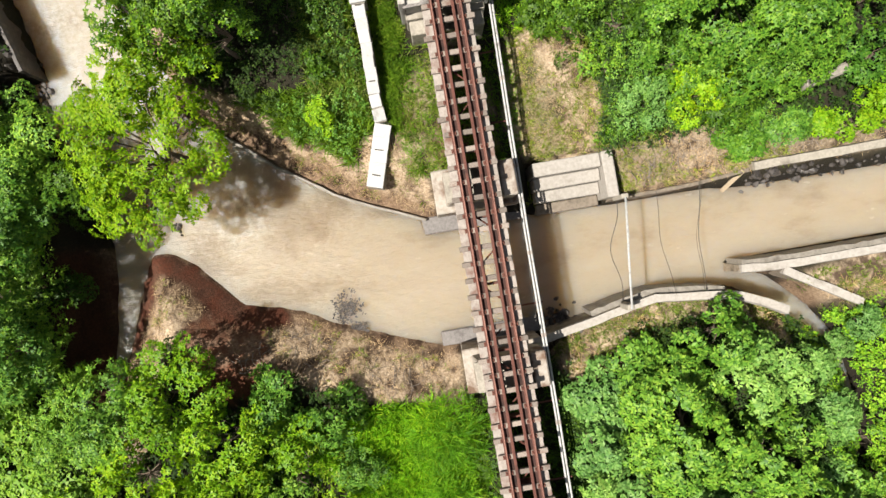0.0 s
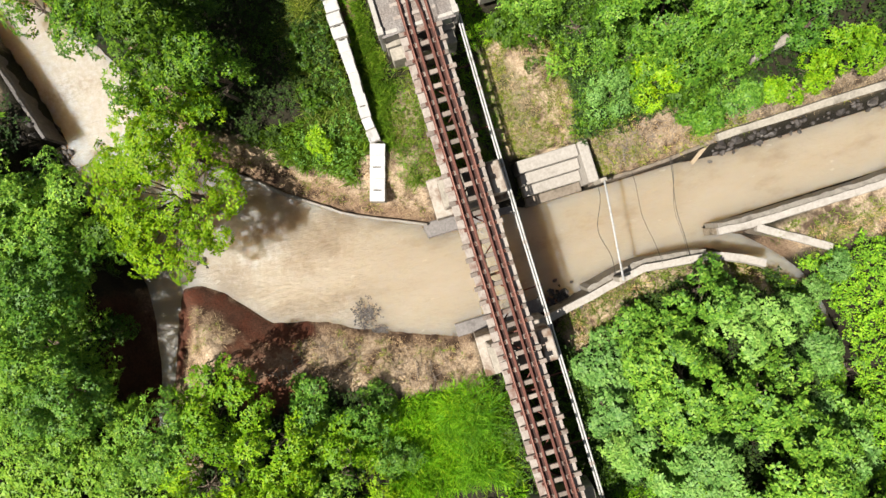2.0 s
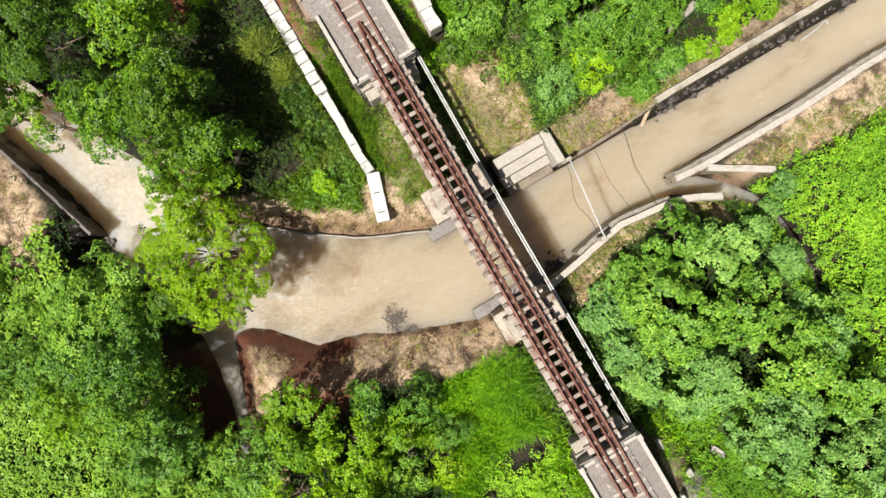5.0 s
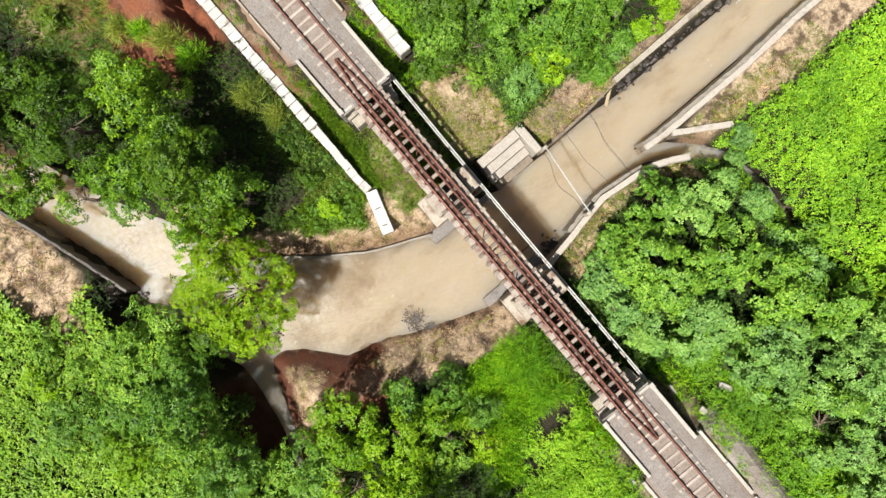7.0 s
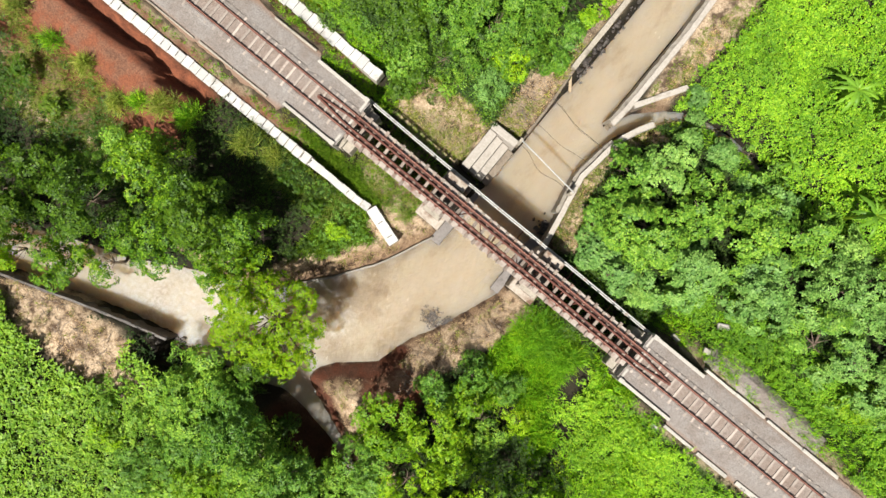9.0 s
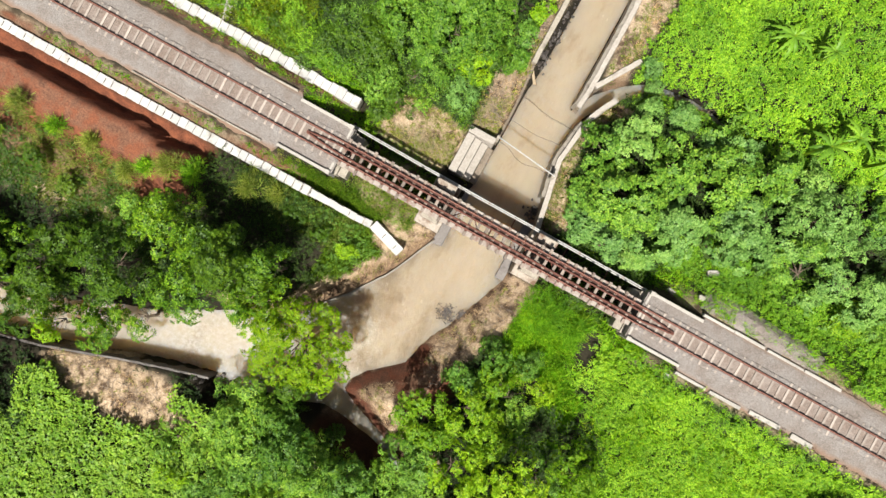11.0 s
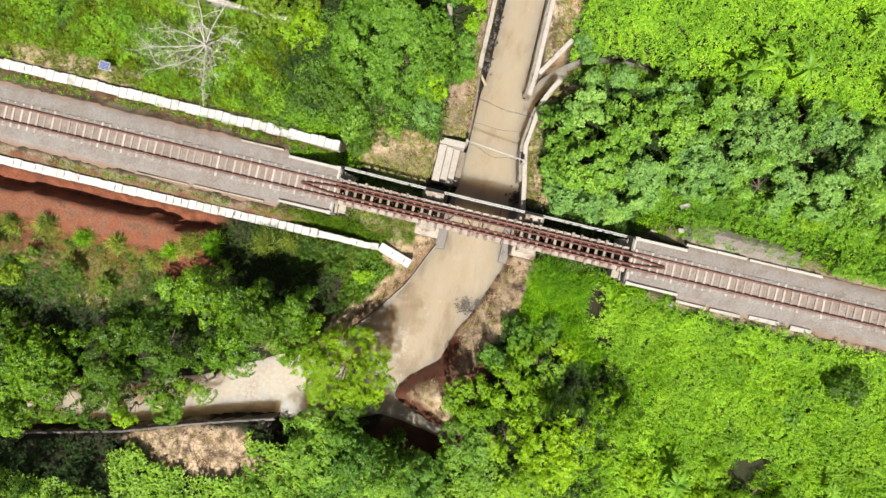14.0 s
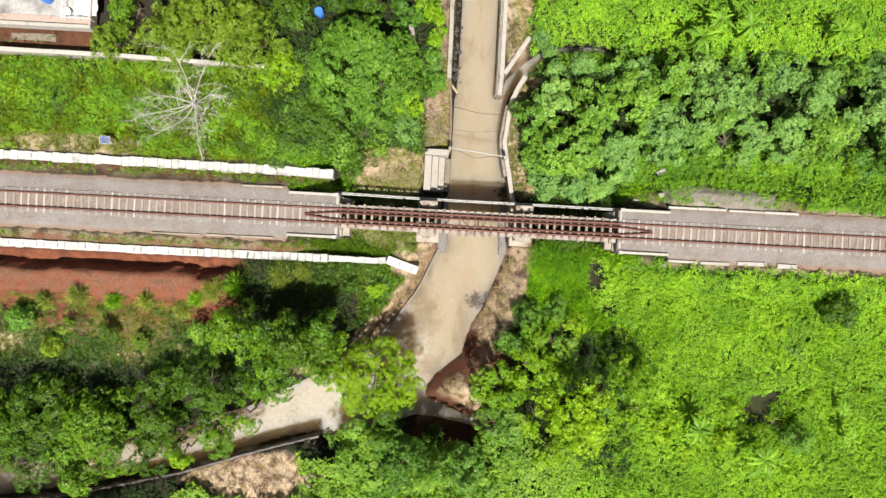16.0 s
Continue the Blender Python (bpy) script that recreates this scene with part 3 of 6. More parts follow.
# ---- railway line ----
def ballast_bed(name, x0, x1):
    bm = bmesh.new()
    n = 260
    rows = []
    for k in range(n + 1):
        x = x0 + (x1 - x0) * k / n
        row = []
        for y, z in ((-2.7, BED - 0.75), (-2.16, BED - 0.08), (-1.75, BED), (-1.0, BED + 0.05), (-0.9, BED + 0.09), (-0.72, BED + 0.12), (-0.56, BED + 0.07), (-0.4, BED + 0.055), (0, BED + 0.05), (0.4, BED + 0.055), (0.56, BED + 0.07), (0.72, BED + 0.12), (0.9, BED + 0.09), (1.0, BED + 0.05), (1.75, BED), (2.16, BED - 0.08), (2.7, BED - 0.75)):
            w = 0.5 * (float(fbm(np.array([x * 0.7]), np.array([y * 3.0]), 81)[0]) - 0.5) + random.uniform(-0.05, 0.05) if abs(y) > 2 and k not in (0, n) else 0
            if abs(x) < 15.2:
                y = max(-1.66, min(1.66, y))
                w = 0
            row.append(bm.verts.new((x, y + w, z + (random.uniform(-0.034, 0.03) if abs(y) < 1.2 else 0))))
        rows.append(row)
    for a, b in zip(rows, rows[1:]):
        for i in range(len(a) - 1):
            bm.faces.new((a[i], a[i + 1], b[i + 1], b[i]))
    bmesh.ops.remove_doubles(bm, verts=bm.verts, dist=0.0005)
    return tagged(part(name, bm, M["ballast"]), "grey crushed stone ballast under the railway line", "ballast", kind="structure")


ballast_bed("ballast_west", -90, -11.1)
ballast_bed("ballast_east", 11.1, 90)

RAIL_SECTION = [(-0.065, -0.14), (0.065, -0.14), (0.065, -0.126), (0.014, -0.113), (0.012, -0.045), (0.042, -0.034), (0.042, -0.006), (0.034, 0.0), (-0.034, 0.0), (-0.042, -0.006), (-0.042, -0.034),
                (-0.012, -0.045), (-0.014, -0.113), (-0.065, -0.126)]
track = thing("railway_track", (0, 0, RAIL), "narrow single railway line with rusty rails on sleepers", "railway track")
for y in (-0.568, 0.568):
    r = part("rail", profile_along_x(bmesh.new(), RAIL_SECTION, -90, 90, y, 0), M["rust"], track, "rust-brown steel running rail")
    part("rail_head", profile_along_x(bmesh.new(), [(-0.02, 0), (0.02, 0), (0.018, 0.006), (-0.018, 0.006)], -90, 90, y, 0), M["railhead"], r, "worn shinier strip on the rail head")
for s in (-1, 1):
    toe = lambda x, s=s: -s * 0.23 * max(0.0, (abs(x) - 11.6) / 2.2)
    part("guard_rail", profile_along_x(bmesh.new(), RAIL_SECTION, -13.8, 13.8, s * 0.27, -0.01, 0.35, toe), M["rust"], track, "rusty guard rail converging to a point past each abutment")

for s in (-1, 1):
    part("bearer_plate", box(bmesh.new(), -11.3, 11.3, s * 0.42 - 0.11, s * 0.42 + 0.11, -0.205, -0.193), M["rust_dark"], track, "rust-brown plate under the rails")
wood = box_mesh("sleeper", 0.2, 1.95, 0.16, 0.018, M["sleeper_wood"])
stone = box_mesh("sleeper", 0.165, 1.9, 0.16, 0.02, M["sleeper_stone"])
chair = bpy.data.meshes.new("rail_chair")
bm = box(bmesh.new(), -0.08, 0.08, -0.15, 0.15, -0.02, 0.012, 0.006)
box(bm, -0.045, 0.045, -0.14, -0.075, 0.0, 0.06, 0.01)
box(bm, -0.045, 0.045, 0.075, 0.14, 0.0, 0.06, 0.01)
bm.to_mesh(chair)
bm.free()
chair.materials.append(M["rust"])


def sleepers(mesh, xs, slack, z, chairs):
    for x in xs:
        dy = random.uniform(-slack, slack)
        s = link("sleeper", mesh, None, track)
        s.matrix_local = pose(x + random.uniform(-0.03, 0.03), dy, z, 0, 0, random.uniform(-1.2, 1.2))
        if chairs:
            for y in (-0.568, 0.568):
                c = link("rail_chair", chair, None, s)
                c.matrix_local = pose(0, y - dy, 0)


sleepers(wood, [-11.0 + 0.632 * k for k in range(35)], 0.09, -0.145, True)
sleepers(stone, [-11.75 - 0.6 * k for k in range(72)], 0.02, -0.165, False)
sleepers(stone, [11.5 + 0.6 * k for k in range(72)], 0.02, -0.165, False)

# ---- bridge ----
bridge = thing("railway_bridge", (0, 0, 4.1), "steel plate girder railway bridge in faded grey and rust", "bridge")
for s in (-1, 1):
    for a, b in ((-11.0, -4.1), (-4.1, 3.7), (3.7, 11.0)):
        bm = box(bmesh.new(), a + 0.02, b - 0.02, s * 0.76 - 0.18, s * 0.76 + 0.18, 0.55, 0.585, 0.004)
        box(bm, a + 0.02, b - 0.02, s * 0.76 - 0.012, s * 0.76 + 0.012, -0.2, 0.548)
        box(bm, a + 0.02, b - 0.02, s * 0.76 - 0.15, s * 0.76 + 0.15, -0.235, -0.205, 0.004)
        for k in range(int((b - a) / 0.9)):
            box(bm, a + 0.4 + 0.9 * k, a + 0.42 + 0.9 * k, s * 0.76 - 0.13, s * 0.76 + 0.13, -0.2, 0.546)
        # unseen lower web and flange, added so that the bridge shadow closes up
        box(bm, a + 0.85, b - 0.85, s * 0.76 - 0.012, s * 0.76 + 0.012, -0.85, -0.24)
        box(bm, a + 0.85, b - 0.85, s * 0.76 - 0.13, s * 0.76 + 0.13, -0.88, -0.852)
        part("girder", bm, M["girder"], bridge, "faded grey steel girder with rusty patches")
for k in range(15):
    x = -10.4 + 1.45 * k
    s = 1 if k % 2 else -1
    bm = tube(bmesh.new(), [(x, -0.74 * s, 0.42), (x + 1.3, 0.74 * s, 0.42)], 0.035, 4)
    part("cross_brace", bm, M["rust"], bridge)
for k in range(9):
    x = -10.6 + 2.65 * k
    part("cross_frame", box(bmesh.new(), x - 0.04, x + 0.04, -0.74, 0.74, -0.1, 0.36, 0.005), M["rust"], bridge)


def pier(x0, x1, y0, y1, top, apron, label):
    p = thing("bridge_pier", ((x0 + x1) / 2, 0, 0), label, "bridge pier", "piers in the river bank")
    c = (x0 + x1) / 2
    bm = box(bmesh.new(), x0 - c, x1 - c, y0, y1, -1.0, top, 0.05, 0.02)
    part("footing", bm, M["pier"], p, "stained whitewashed concrete block")
    bm = bmesh.new()
    made = bmesh.ops.create_cube(bm, size=1)["verts"]
    for v in made:
        w = 1.0 if v.co.z > 0 else 1.18
        v.co = Vector((v.co.x * 1.15 * w, v.co.y * 2.1 * w, top - 0.05 if v.co.z < 0 else 3.7))
    bmesh.ops.bevel(bm, geom=list(bm.edges), offset=0.05, segments=1, affect="EDGES")
    part("shaft", bm, M["pier"], p)
    part("cap", box(bmesh.new(), -0.62, 0.62, -1.2, 1.2, 3.7, 3.86, 0.03), M["concrete"], p)
    part("pipe_seat", box(bmesh.new(), -0.72, 0.72, 1.06, 1.68, top - 0.04, 4.1, 0.05, 0.02), M["pier"], p, "stained block under the pipes")
    a0, a1, b0, b1 = apron
    part("apron", box(bmesh.new(), a0 - c, a1 - c, b0, b1, -0.9, 0.16, 0.05, 0.03), M["apron"], p, "wet grey concrete apron at the waterline")
    return p


pier(-5.0, -3.1, -1.68, 2.0, 2.35, (-3.2, -2.42, -2.4, 2.35), "stained whitewashed concrete bridge pier on the river bank")
pier(2.75, 4.65, -1.6, 1.87, 2.35, (2.1, 2.8, -2.4, 2.2), "whitewashed concrete bridge pier with a brown stain")


def abutment(s):
    a = thing("bridge_abutment", (s * 11.2, 0, 0), "concrete bridge abutment with white parapets beside the ballast", "abutment", "bridge abutments")
    part("front_wall", box(bmesh.new(), min(-0.25 * s, 0.35 * s), max(-0.25 * s, 0.35 * s), -1.6, 1.6, 0.5, 3.86, 0.03, 0.01), M["concrete"], a)
    part("bearing_shelf", box(bmesh.new(), min(-0.85 * s, -0.27 * s), max(-0.85 * s, -0.27 * s), -1.5, 1.5, 0.5, 3.78, 0.04, 0.01), M["concrete"], a, "grey concrete bearing shelf")
    part("back_wall", box(bmesh.new(), min(0, 0.17 * s), max(0, 0.17 * s), -1.55, 1.55, 3.862, 4.8, 0.02), M["whitewash"], a)
    for y in (-1.68, 1.68):
        x1 = 3.95
        part("parapet", box(bmesh.new(), min(0, x1 * s), max(0, x1 * s), y - 0.1, y + 0.1, 2.2, 4.94, 0.02, 0.008), M["whitewash"], a, "white-painted low parapet")
        part("corner_post", box(bmesh.new(), min(0, 0.32 * s) - 0.01, max(0, 0.32 * s) + 0.01, y - 0.14, y + 0.14, 4.3, 4.97, 0.02), M["whitewash"], a)
    return a


abutment(-1)
abutment(1)

# white pipes carried along the upstream side of the bridge
line = thing("water_pipeline", (0, 1.81, 3.5), "pair of white water pipes along the side of the bridge", "pipe")
bow = lambda x: 0.11 * (x / 11.0) ** 2 * (1 if x < 0 else -0.3)
for dy, dz, r in ((-0.06, 0.0, 0.046), (0.058, 0.01, 0.046)):
    pts = [(x, dy + bow(x), dz + 0.02 * math.sin(x * 1.3)) for x in np.arange(-11.6, 12.61, 0.58)]
    p = part("pipe", tube(bmesh.new(), pts, r, 10), M["pipe"], line, smooth=True)
    for x in (-8.2, -4.6, -1.0, 2.4, 6.0, 9.4):
        part("coupling", tube(bmesh.new(), [(x, dy + bow(x), dz + 0.02 * math.sin(x * 1.3)), (x + 0.16, dy + bow(x), dz + 0.02 * math.sin(x * 1.3))], r + 0.01, 10), M["girder"], p)
for x in (-9.3, -6.4, 1.15, 5.2, 8.4):
    part("bracket", box(bmesh.new(), x - 0.03, x + 0.03, -1.02, 0.2, -0.14, -0.075, 0.008), M["rust"], line, "rusty steel bracket")

# low kerbs that hold the ballast
def kerb(x0, x1, y, w=0.18, mat_name="whitewash"):
    n = max(1, round((x1 - x0) / 2.4))
    k = thing("ballast_kerb", ((x0 + x1) / 2, y, BED), "low weathered " + ("white" if mat_name == "whitewash" else "grey") + " concrete kerb along the ballast", "kerb", "ballast kerbs")
    c = (x0 + x1) / 2
    for i in range(n):
        a, b = x0 + (x1 - x0) * i / n, x0 + (x1 - x0) * (i + 1) / n
        part("kerb_block", box(bmesh.new(), a - c + 0.02, b - c - 0.02, -w / 2, w / 2, -0.5, 0.1, 0.025, 0.03), M[mat_name], k)
    return k


kerb(15.0, 19.65, 2.1)
kerb(19.8, 25.4, 2.08)
kerb(15.15, 17.5, -2.16)
kerb(17.75, 20.1, -2.18, 0.24)
kerb(20.7, 23.0, -2.06, 0.3)
kerb(23.85, 25.5, -2.12, 0.34)
kerb(-18.9, -15.6, 2.05, 0.16, "concrete")
kerb(-25.9, -21.9, -2.08, 0.1, "concrete")
kerb(-21.6, -16.2, -2.02, 0.12, "concrete")

# ---- drains with white cover blocks ----
def drain(name, pts, width, label, ragged=0.0):
    d = thing(name, (0, 0, 0), label, "drain")
    wall_strip("channel", [(x, y, z - 0.12) for x, y, z in pts], width * 0.9, 0.05, 3, min(z for _, _, z in pts) - 0.9, M["concrete"], d, 0.8, 0.01)
    slab = box_mesh("cover_block", 0.55, width, 0.14, 0.02, M["drain"])
    line = resample([Vector(p) for p in pts], 0.56)
    for a, b in zip(line, line[1:]):
        way = b - a
        o = link("cover_block", slab, None, d)
        mid = (a + b) / 2
        o.matrix_local = Matrix.Translation((mid.x, mid.y + random.uniform(-ragged, ragged), mid.z + random.uniform(-0.015, 0.015))) @ way.to_track_quat("X", "Z").to_matrix().to_4x4() @ pose(0, 0, 0, random.uniform(-1, 1), 0, random.uniform(-2, 2) * (1 + 4 * ragged)) @ Matrix.Diagonal((1, random.uniform(1 - 4 * ragged, 1 + 2.5 * ragged), 1, 1))
        if random.random() < (0.25 if ragged < 0.03 else 0.12):
            part("joint", box(bmesh.new(), -0.275, -0.225, -width * 0.26, width * 0.26, -0.01, 0.006), M["rope"], o, "dark slot between blocks")
    return d


drain("side_drain", [(-62, -3.5, 4.35), (-24.7, -3.5, 4.3), (-15.6, -3.42, 4.0), (-12.0, -3.42, 3.82)], 0.64, "long straight drain of white blocks above the red bank", 0.02)
drain("drain_steps", [(-11.9, -3.42, 3.8), (-10.6, -3.42, 3.2), (-8.6, -3.45, 2.65), (-7.4, -3.36, 2.5)], 0.5, "stepped drain of white blocks running down to the river", 0.02)
drain("drain_outlet", [(-7.3, -3.3, 2.5), (-4.75, -4.12, 2.2)], 0.72, "white concrete outlet trough at the end of the drain")
drain("upper_drain", [(-62, 3.6, 4.25), (-30, 3.56, 4.2), (-11.9, 3.42, 3.9)], 0.74, "long drain with white uneven cover blocks", 0.04)

# ---- canal walls ----
def canal_wall(name, line, top_w, spread, z_top, side, label, mat_name="crest", foot="masonry"):
    w = thing(name, (0, 0, 0), label, "canal wall", kind="structure")
    wall_strip("crest", line, top_w, 0.0, z_top, z_top - 0.25, M[mat_name], w, 0.5, 0.02, side)
    wall_strip("face", [(x, y, z_top - 0.2) for x, y in line], top_w - 0.04, spread, z_top - 0.2, -0.9, M[foot], w, 0.5, 0.04, side)
    return w


canal_wall("wall_canal_south", [(2.95, 2.1), (2.7, 3.3), (2.48, 4.5), (2.15, 6.05), (1.98, 7.05), (2.2, 9.0), (2.42, 10.6), (3.0, 11.9), (3.45, 12.7)], 0.34, 0.03, 1.95, 1, "pale concrete crest on a dark canal wall", foot="silt")
canal_wall("wall_canal_divider", [(1.36, 11.1), (1.5, 12.6), (1.5, 16.3), (1.5, 19.1), (1.25, 23.0), (1.2, 60.0)], 0.34, 0.06, 1.65, 1, "pale concrete dividing wall with a rounded tip", foot="silt")
canal_wall("wall_branch", [(1.72, 12.95), (2.5, 14.2), (3.7, 16.15)], 0.36, 0.12, 1.62, -1, "pale concrete branch wall beside the side stream")
canal_wall("wall_canal_north", [(-2.95, 12.2), (-2.98, 15.8), (-3.02, 18.5), (-3.0, 60.0)], 0.34, 0.12, 2.05, -1, "grey concrete canal wall with rubble at its foot", "concrete", "silt")
canal_wall("wall_canal_low", [(-2.62, 6.1), (-2.58, 8.0), (-2.66, 10.0), (-2.85, 12.15)], 0.14, 0.1, 1.6, -1, "low worn dark canal edge", "masonry")
canal_wall("wall_river_edge", [(-3.1, -2.2), (-3.75, -3.7), (-4.4, -5.2), (-4.95, -6.2), (-5.95, -7.6), (-6.6, -8.6), (-7.6, -9.7), (-8.85, -11.4)], 0.1, 0.04, 0.42, 1, "thin dark concrete edge along the river bank", "wet")
canal_wall("wall_far_bank", [(-12.35, -18.55), (-15.5, -19.45), (-18.3, -20.35), (-24.0, -22.3), (-33.0, -24.6), (-62.0, -29.6)], 0.15, 0.08, 1.75, 1, "dark masonry retaining wall along the lower river", "rock", "rock")

for name, pts in (("wall_ledge_south", [(2.24, 4.3), (2.12, 4.9), (1.86, 6.1), (1.71, 7.1), (1.92, 9.0), (2.1, 10.2)]), ("wall_ledge_divider", [(1.12, 11.2), (1.22, 12.6), (1.22, 16.3), (1.22, 19.1), (0.97, 23.0), (0.92, 60.0)])):
    w = thing(name, (0, 0, 0), "low ledge of silt and broken concrete at the foot of the canal wall", "ledge", kind="structure")
    wall_strip("ledge", pts, 0.26, 0.06, 1.62 if "south" in name else 1.52, -0.6, M["wet"], w, 0.3, 0.04, 1)

# broad steps down to the canal beside the bridge
steps = thing("river_steps", (-3.6, 4.2, 0), "broad pale concrete steps going down to the water", "steps")
for k, (x0, x1, z) in enumerate(((-4.62, -4.02, 2.25), (-4.0, -3.47, 1.8), (-3.45, -2.95, 1.3), (-2.93, -2.45, 0.75))):
    part("step", box(bmesh.new(), x0 + 3.6, x1 + 3.6, -1.55 + 0.05 * k, 1.42, -0.8, z, 0.035, 0.02), M["crest" if k < 3 else "masonry"], steps, "" if k < 3 else "worn lowest step, dark with damp")
part("end_wall", box(bmesh.new(), -1.05, 0.95, 1.45, 1.92, -0.8, 2.42, 0.04, 0.02), M["crest"], steps)

# a white pole and three sagging ropes over the canal
pole = thing("pipe_crossing", (-0.18, 5.93, 3.0), "thin white pipe laid across the canal", "pipe")
part("pipe", tube(bmesh.new(), [(-2.35, 0.25, 0), (-0.8, 0.1, -0.04), (0.8, -0.08, -0.04), (2.3, -0.25, 0)], 0.05, 8), M["pipe"], pole, smooth=True)
part("stand", box(bmesh.new(), 2.1, 2.35, -0.42, -0.12, -1.15, 0.0, 0.03), M["concrete"], pole)
part("stand", box(bmesh.new(), -2.5, -2.3, 0.1, 0.4, -1.4, -0.02, 0.03), M["concrete"], pole)


def rope(a, b, sag, r, wob=0.0):
    a, b = Vector(a), Vector(b)
    pts = [a.lerp(b, k / 14) + Vector((0, wob * math.sin(k * 0.7), -sag * 4 * (k / 14) * (1 - k / 14))) for k in range(15)]
    o = part("rope", tube(bmesh.new(), [p - a for p in pts], r, 5), M["rope"], smooth=True)
    o.location = a
    return tagged(o, "thin dark rope sagging across the muddy canal", "rope", "ropes over the canal")


rope((-2.62, 6.15, 1.75), (2.1, 5.65, 1.95), 0.9, 0.016, 0.16)
rope((-2.6, 7.9, 1.8), (2.0, 8.0, 1.95), 0.5, 0.012, 0.05)
rope((-2.7, 9.8, 1.85), (2.3, 9.3, 1.95), 0.35, 0.016, 0.05)
rope((-2.7, 9.9, 1.8), (2.3, 9.2, 1.95), 0.5, 0.009, 0.08)

hose = part("hose", tube(bmesh.new(), [(0.05, -0.9, 0.04), (0.0, -0.4, 0.05), (-0.08, 0.3, 0.05), (-0.26, 0.8, 0.07), (-0.16, 1.05, 0.06), (0.0, 0.9, 0.04)], 0.045, 7), M["pipe"], smooth=True)
hose.location = (-1.82, 22.9, 0.0)
tagged(hose, "short curved white hose floating at the canal edge", "hose")

plk = part("plank", box(bmesh.new(), -0.75, 0.75, -0.1, 0.1, -0.025, 0.025, 0.006), M["plank"])
plk.matrix_world = Matrix.Translation((-2.5, 11.6, 1.05)) @ Vector((1.0, -0.8, -1.6)).to_track_quat("X", "Z").to_matrix().to_4x4()
tagged(plk, "weathered plank leaning from the bank into the water", "plank")


# ---- rocks ----
def rock_mesh(seed):
    rng = random.Random(seed)
    bm = bmesh.new()
    bmesh.ops.create_icosphere(bm, subdivisions=1, radius=1)
    for v in bm.verts:
        v.co *= rng.uniform(0.65, 1.15)
        v.co.z *= 0.7
    me = bpy.data.meshes.new("rock")
    bm.to_mesh(me)
    bm.free()
    me.materials.append(M["rock"])
    return me


ROCKS = [rock_mesh(s) for s in range(6)]


def rubble(name, label, spots):
    t = thing(name, (spots[0][0], spots[0][1], 0), label, "rubble")
    for x, y, r in spots:
        o = link("rock", random.choice(ROCKS), None, t)
        o.matrix_local = Matrix.Translation((x - spots[0][0], y - spots[0][1], r * 0.25 + max(0.0, ground_z(x, y)))) @ Euler((random.uniform(0, 6), random.uniform(0, 6), random.uniform(0, 6))).to_matrix().to_4x4() @ Matrix.Diagonal((r, r * random.uniform(0.6, 1), r * 0.9, 1))


rng = random.Random(4)
rubble("canal_rubble", "dark wet stones tumbled along the canal wall", [(-2.42 + rng.gauss(0, 0.17), 12.4 + 17 * rng.random() ** 1.25, rng.choice((0.08, 0.11, 0.15, 0.2, 0.28))) for _ in range(170)])
rubble("bridge_rubble", "heap of black wet stones under the pipes", [(2.3 + rng.gauss(0, 0.3), 3.0 + rng.gauss(0, 0.4), rng.uniform(0.09, 0.24)) for _ in range(42)])
rubble("bank_rubble", "grey stones at the end of the river wall", [(-12.2 + rng.gauss(0, 0.5), -18.9 + rng.gauss(0, 0.25), rng.uniform(0.1, 0.25)) for _ in range(22)])
rubble("river_snag", "dark stump and stones standing in the water", [(-4.65 + rng.gauss(0, 0.16), -13.7 + rng.gauss(0, 0.16), rng.uniform(0.08, 0.2)) for _ in range(12)])


# ---- buildings and fixtures at the edge ----
def solar_panel(x, y):
    z = ground_z(x, y)
    t = thing("solar_panel", (x, y, z), "small blue solar panel on a thin grey pole", "solar panel")
    part("pole", tube(bmesh.new(), [(0, 0, -0.2), (0, 0, 1.25)], 0.04, 8), M["girder"], t)
    m, n, l, b = mat("solar_cells", 0.15)
    tex = n.new("ShaderNodeTexBrick")
    tex.offset = 0
    tex.inputs["Color1"].default_value, tex.inputs["Color2"].default_value, tex.inputs["Mortar"].default_value = (0.05, 0.07, 0.17, 1), (0.065, 0.085, 0.2, 1), (0.3, 0.32, 0.37, 1)
    tex.inputs["Scale"].default_value, tex.inputs["Mortar Size"].default_value = 7, 0.02
    c = n.new("ShaderNodeTexCoord")
    l.new(c.outputs["Object"], tex.inputs["Vector"]), l.new(tex.outputs["Color"], b.inputs["Base Color"])
    p = part("panel", box(bmesh.new(), -0.46, 0.46, -0.36, 0.36, 1.25, 1.28, 0.005), m, t, "blue cells in a grid")
    bm = bmesh.new()
    for a in ((-0.5, 0.5, -0.4, -0.36), (-0.5, 0.5, 0.36, 0.4), (-0.5, -0.46, -0.36, 0.36), (0.46, 0.5, -0.36, 0.36)):
        box(bm, *a, 1.24, 1.3)
    part("frame", bm, M["pipe"], p, "pale metal frame")
    part("control_box", box(bmesh.new(), 0.52, 0.68, -0.3, -0.12, 0.9, 1.2, 0.01), M["pipe"], t)
    t.rotation_euler.z = radians(-4)
    t.scale = (0.78, 0.78, 1.0)


solar_panel(-29.8, 5.0)

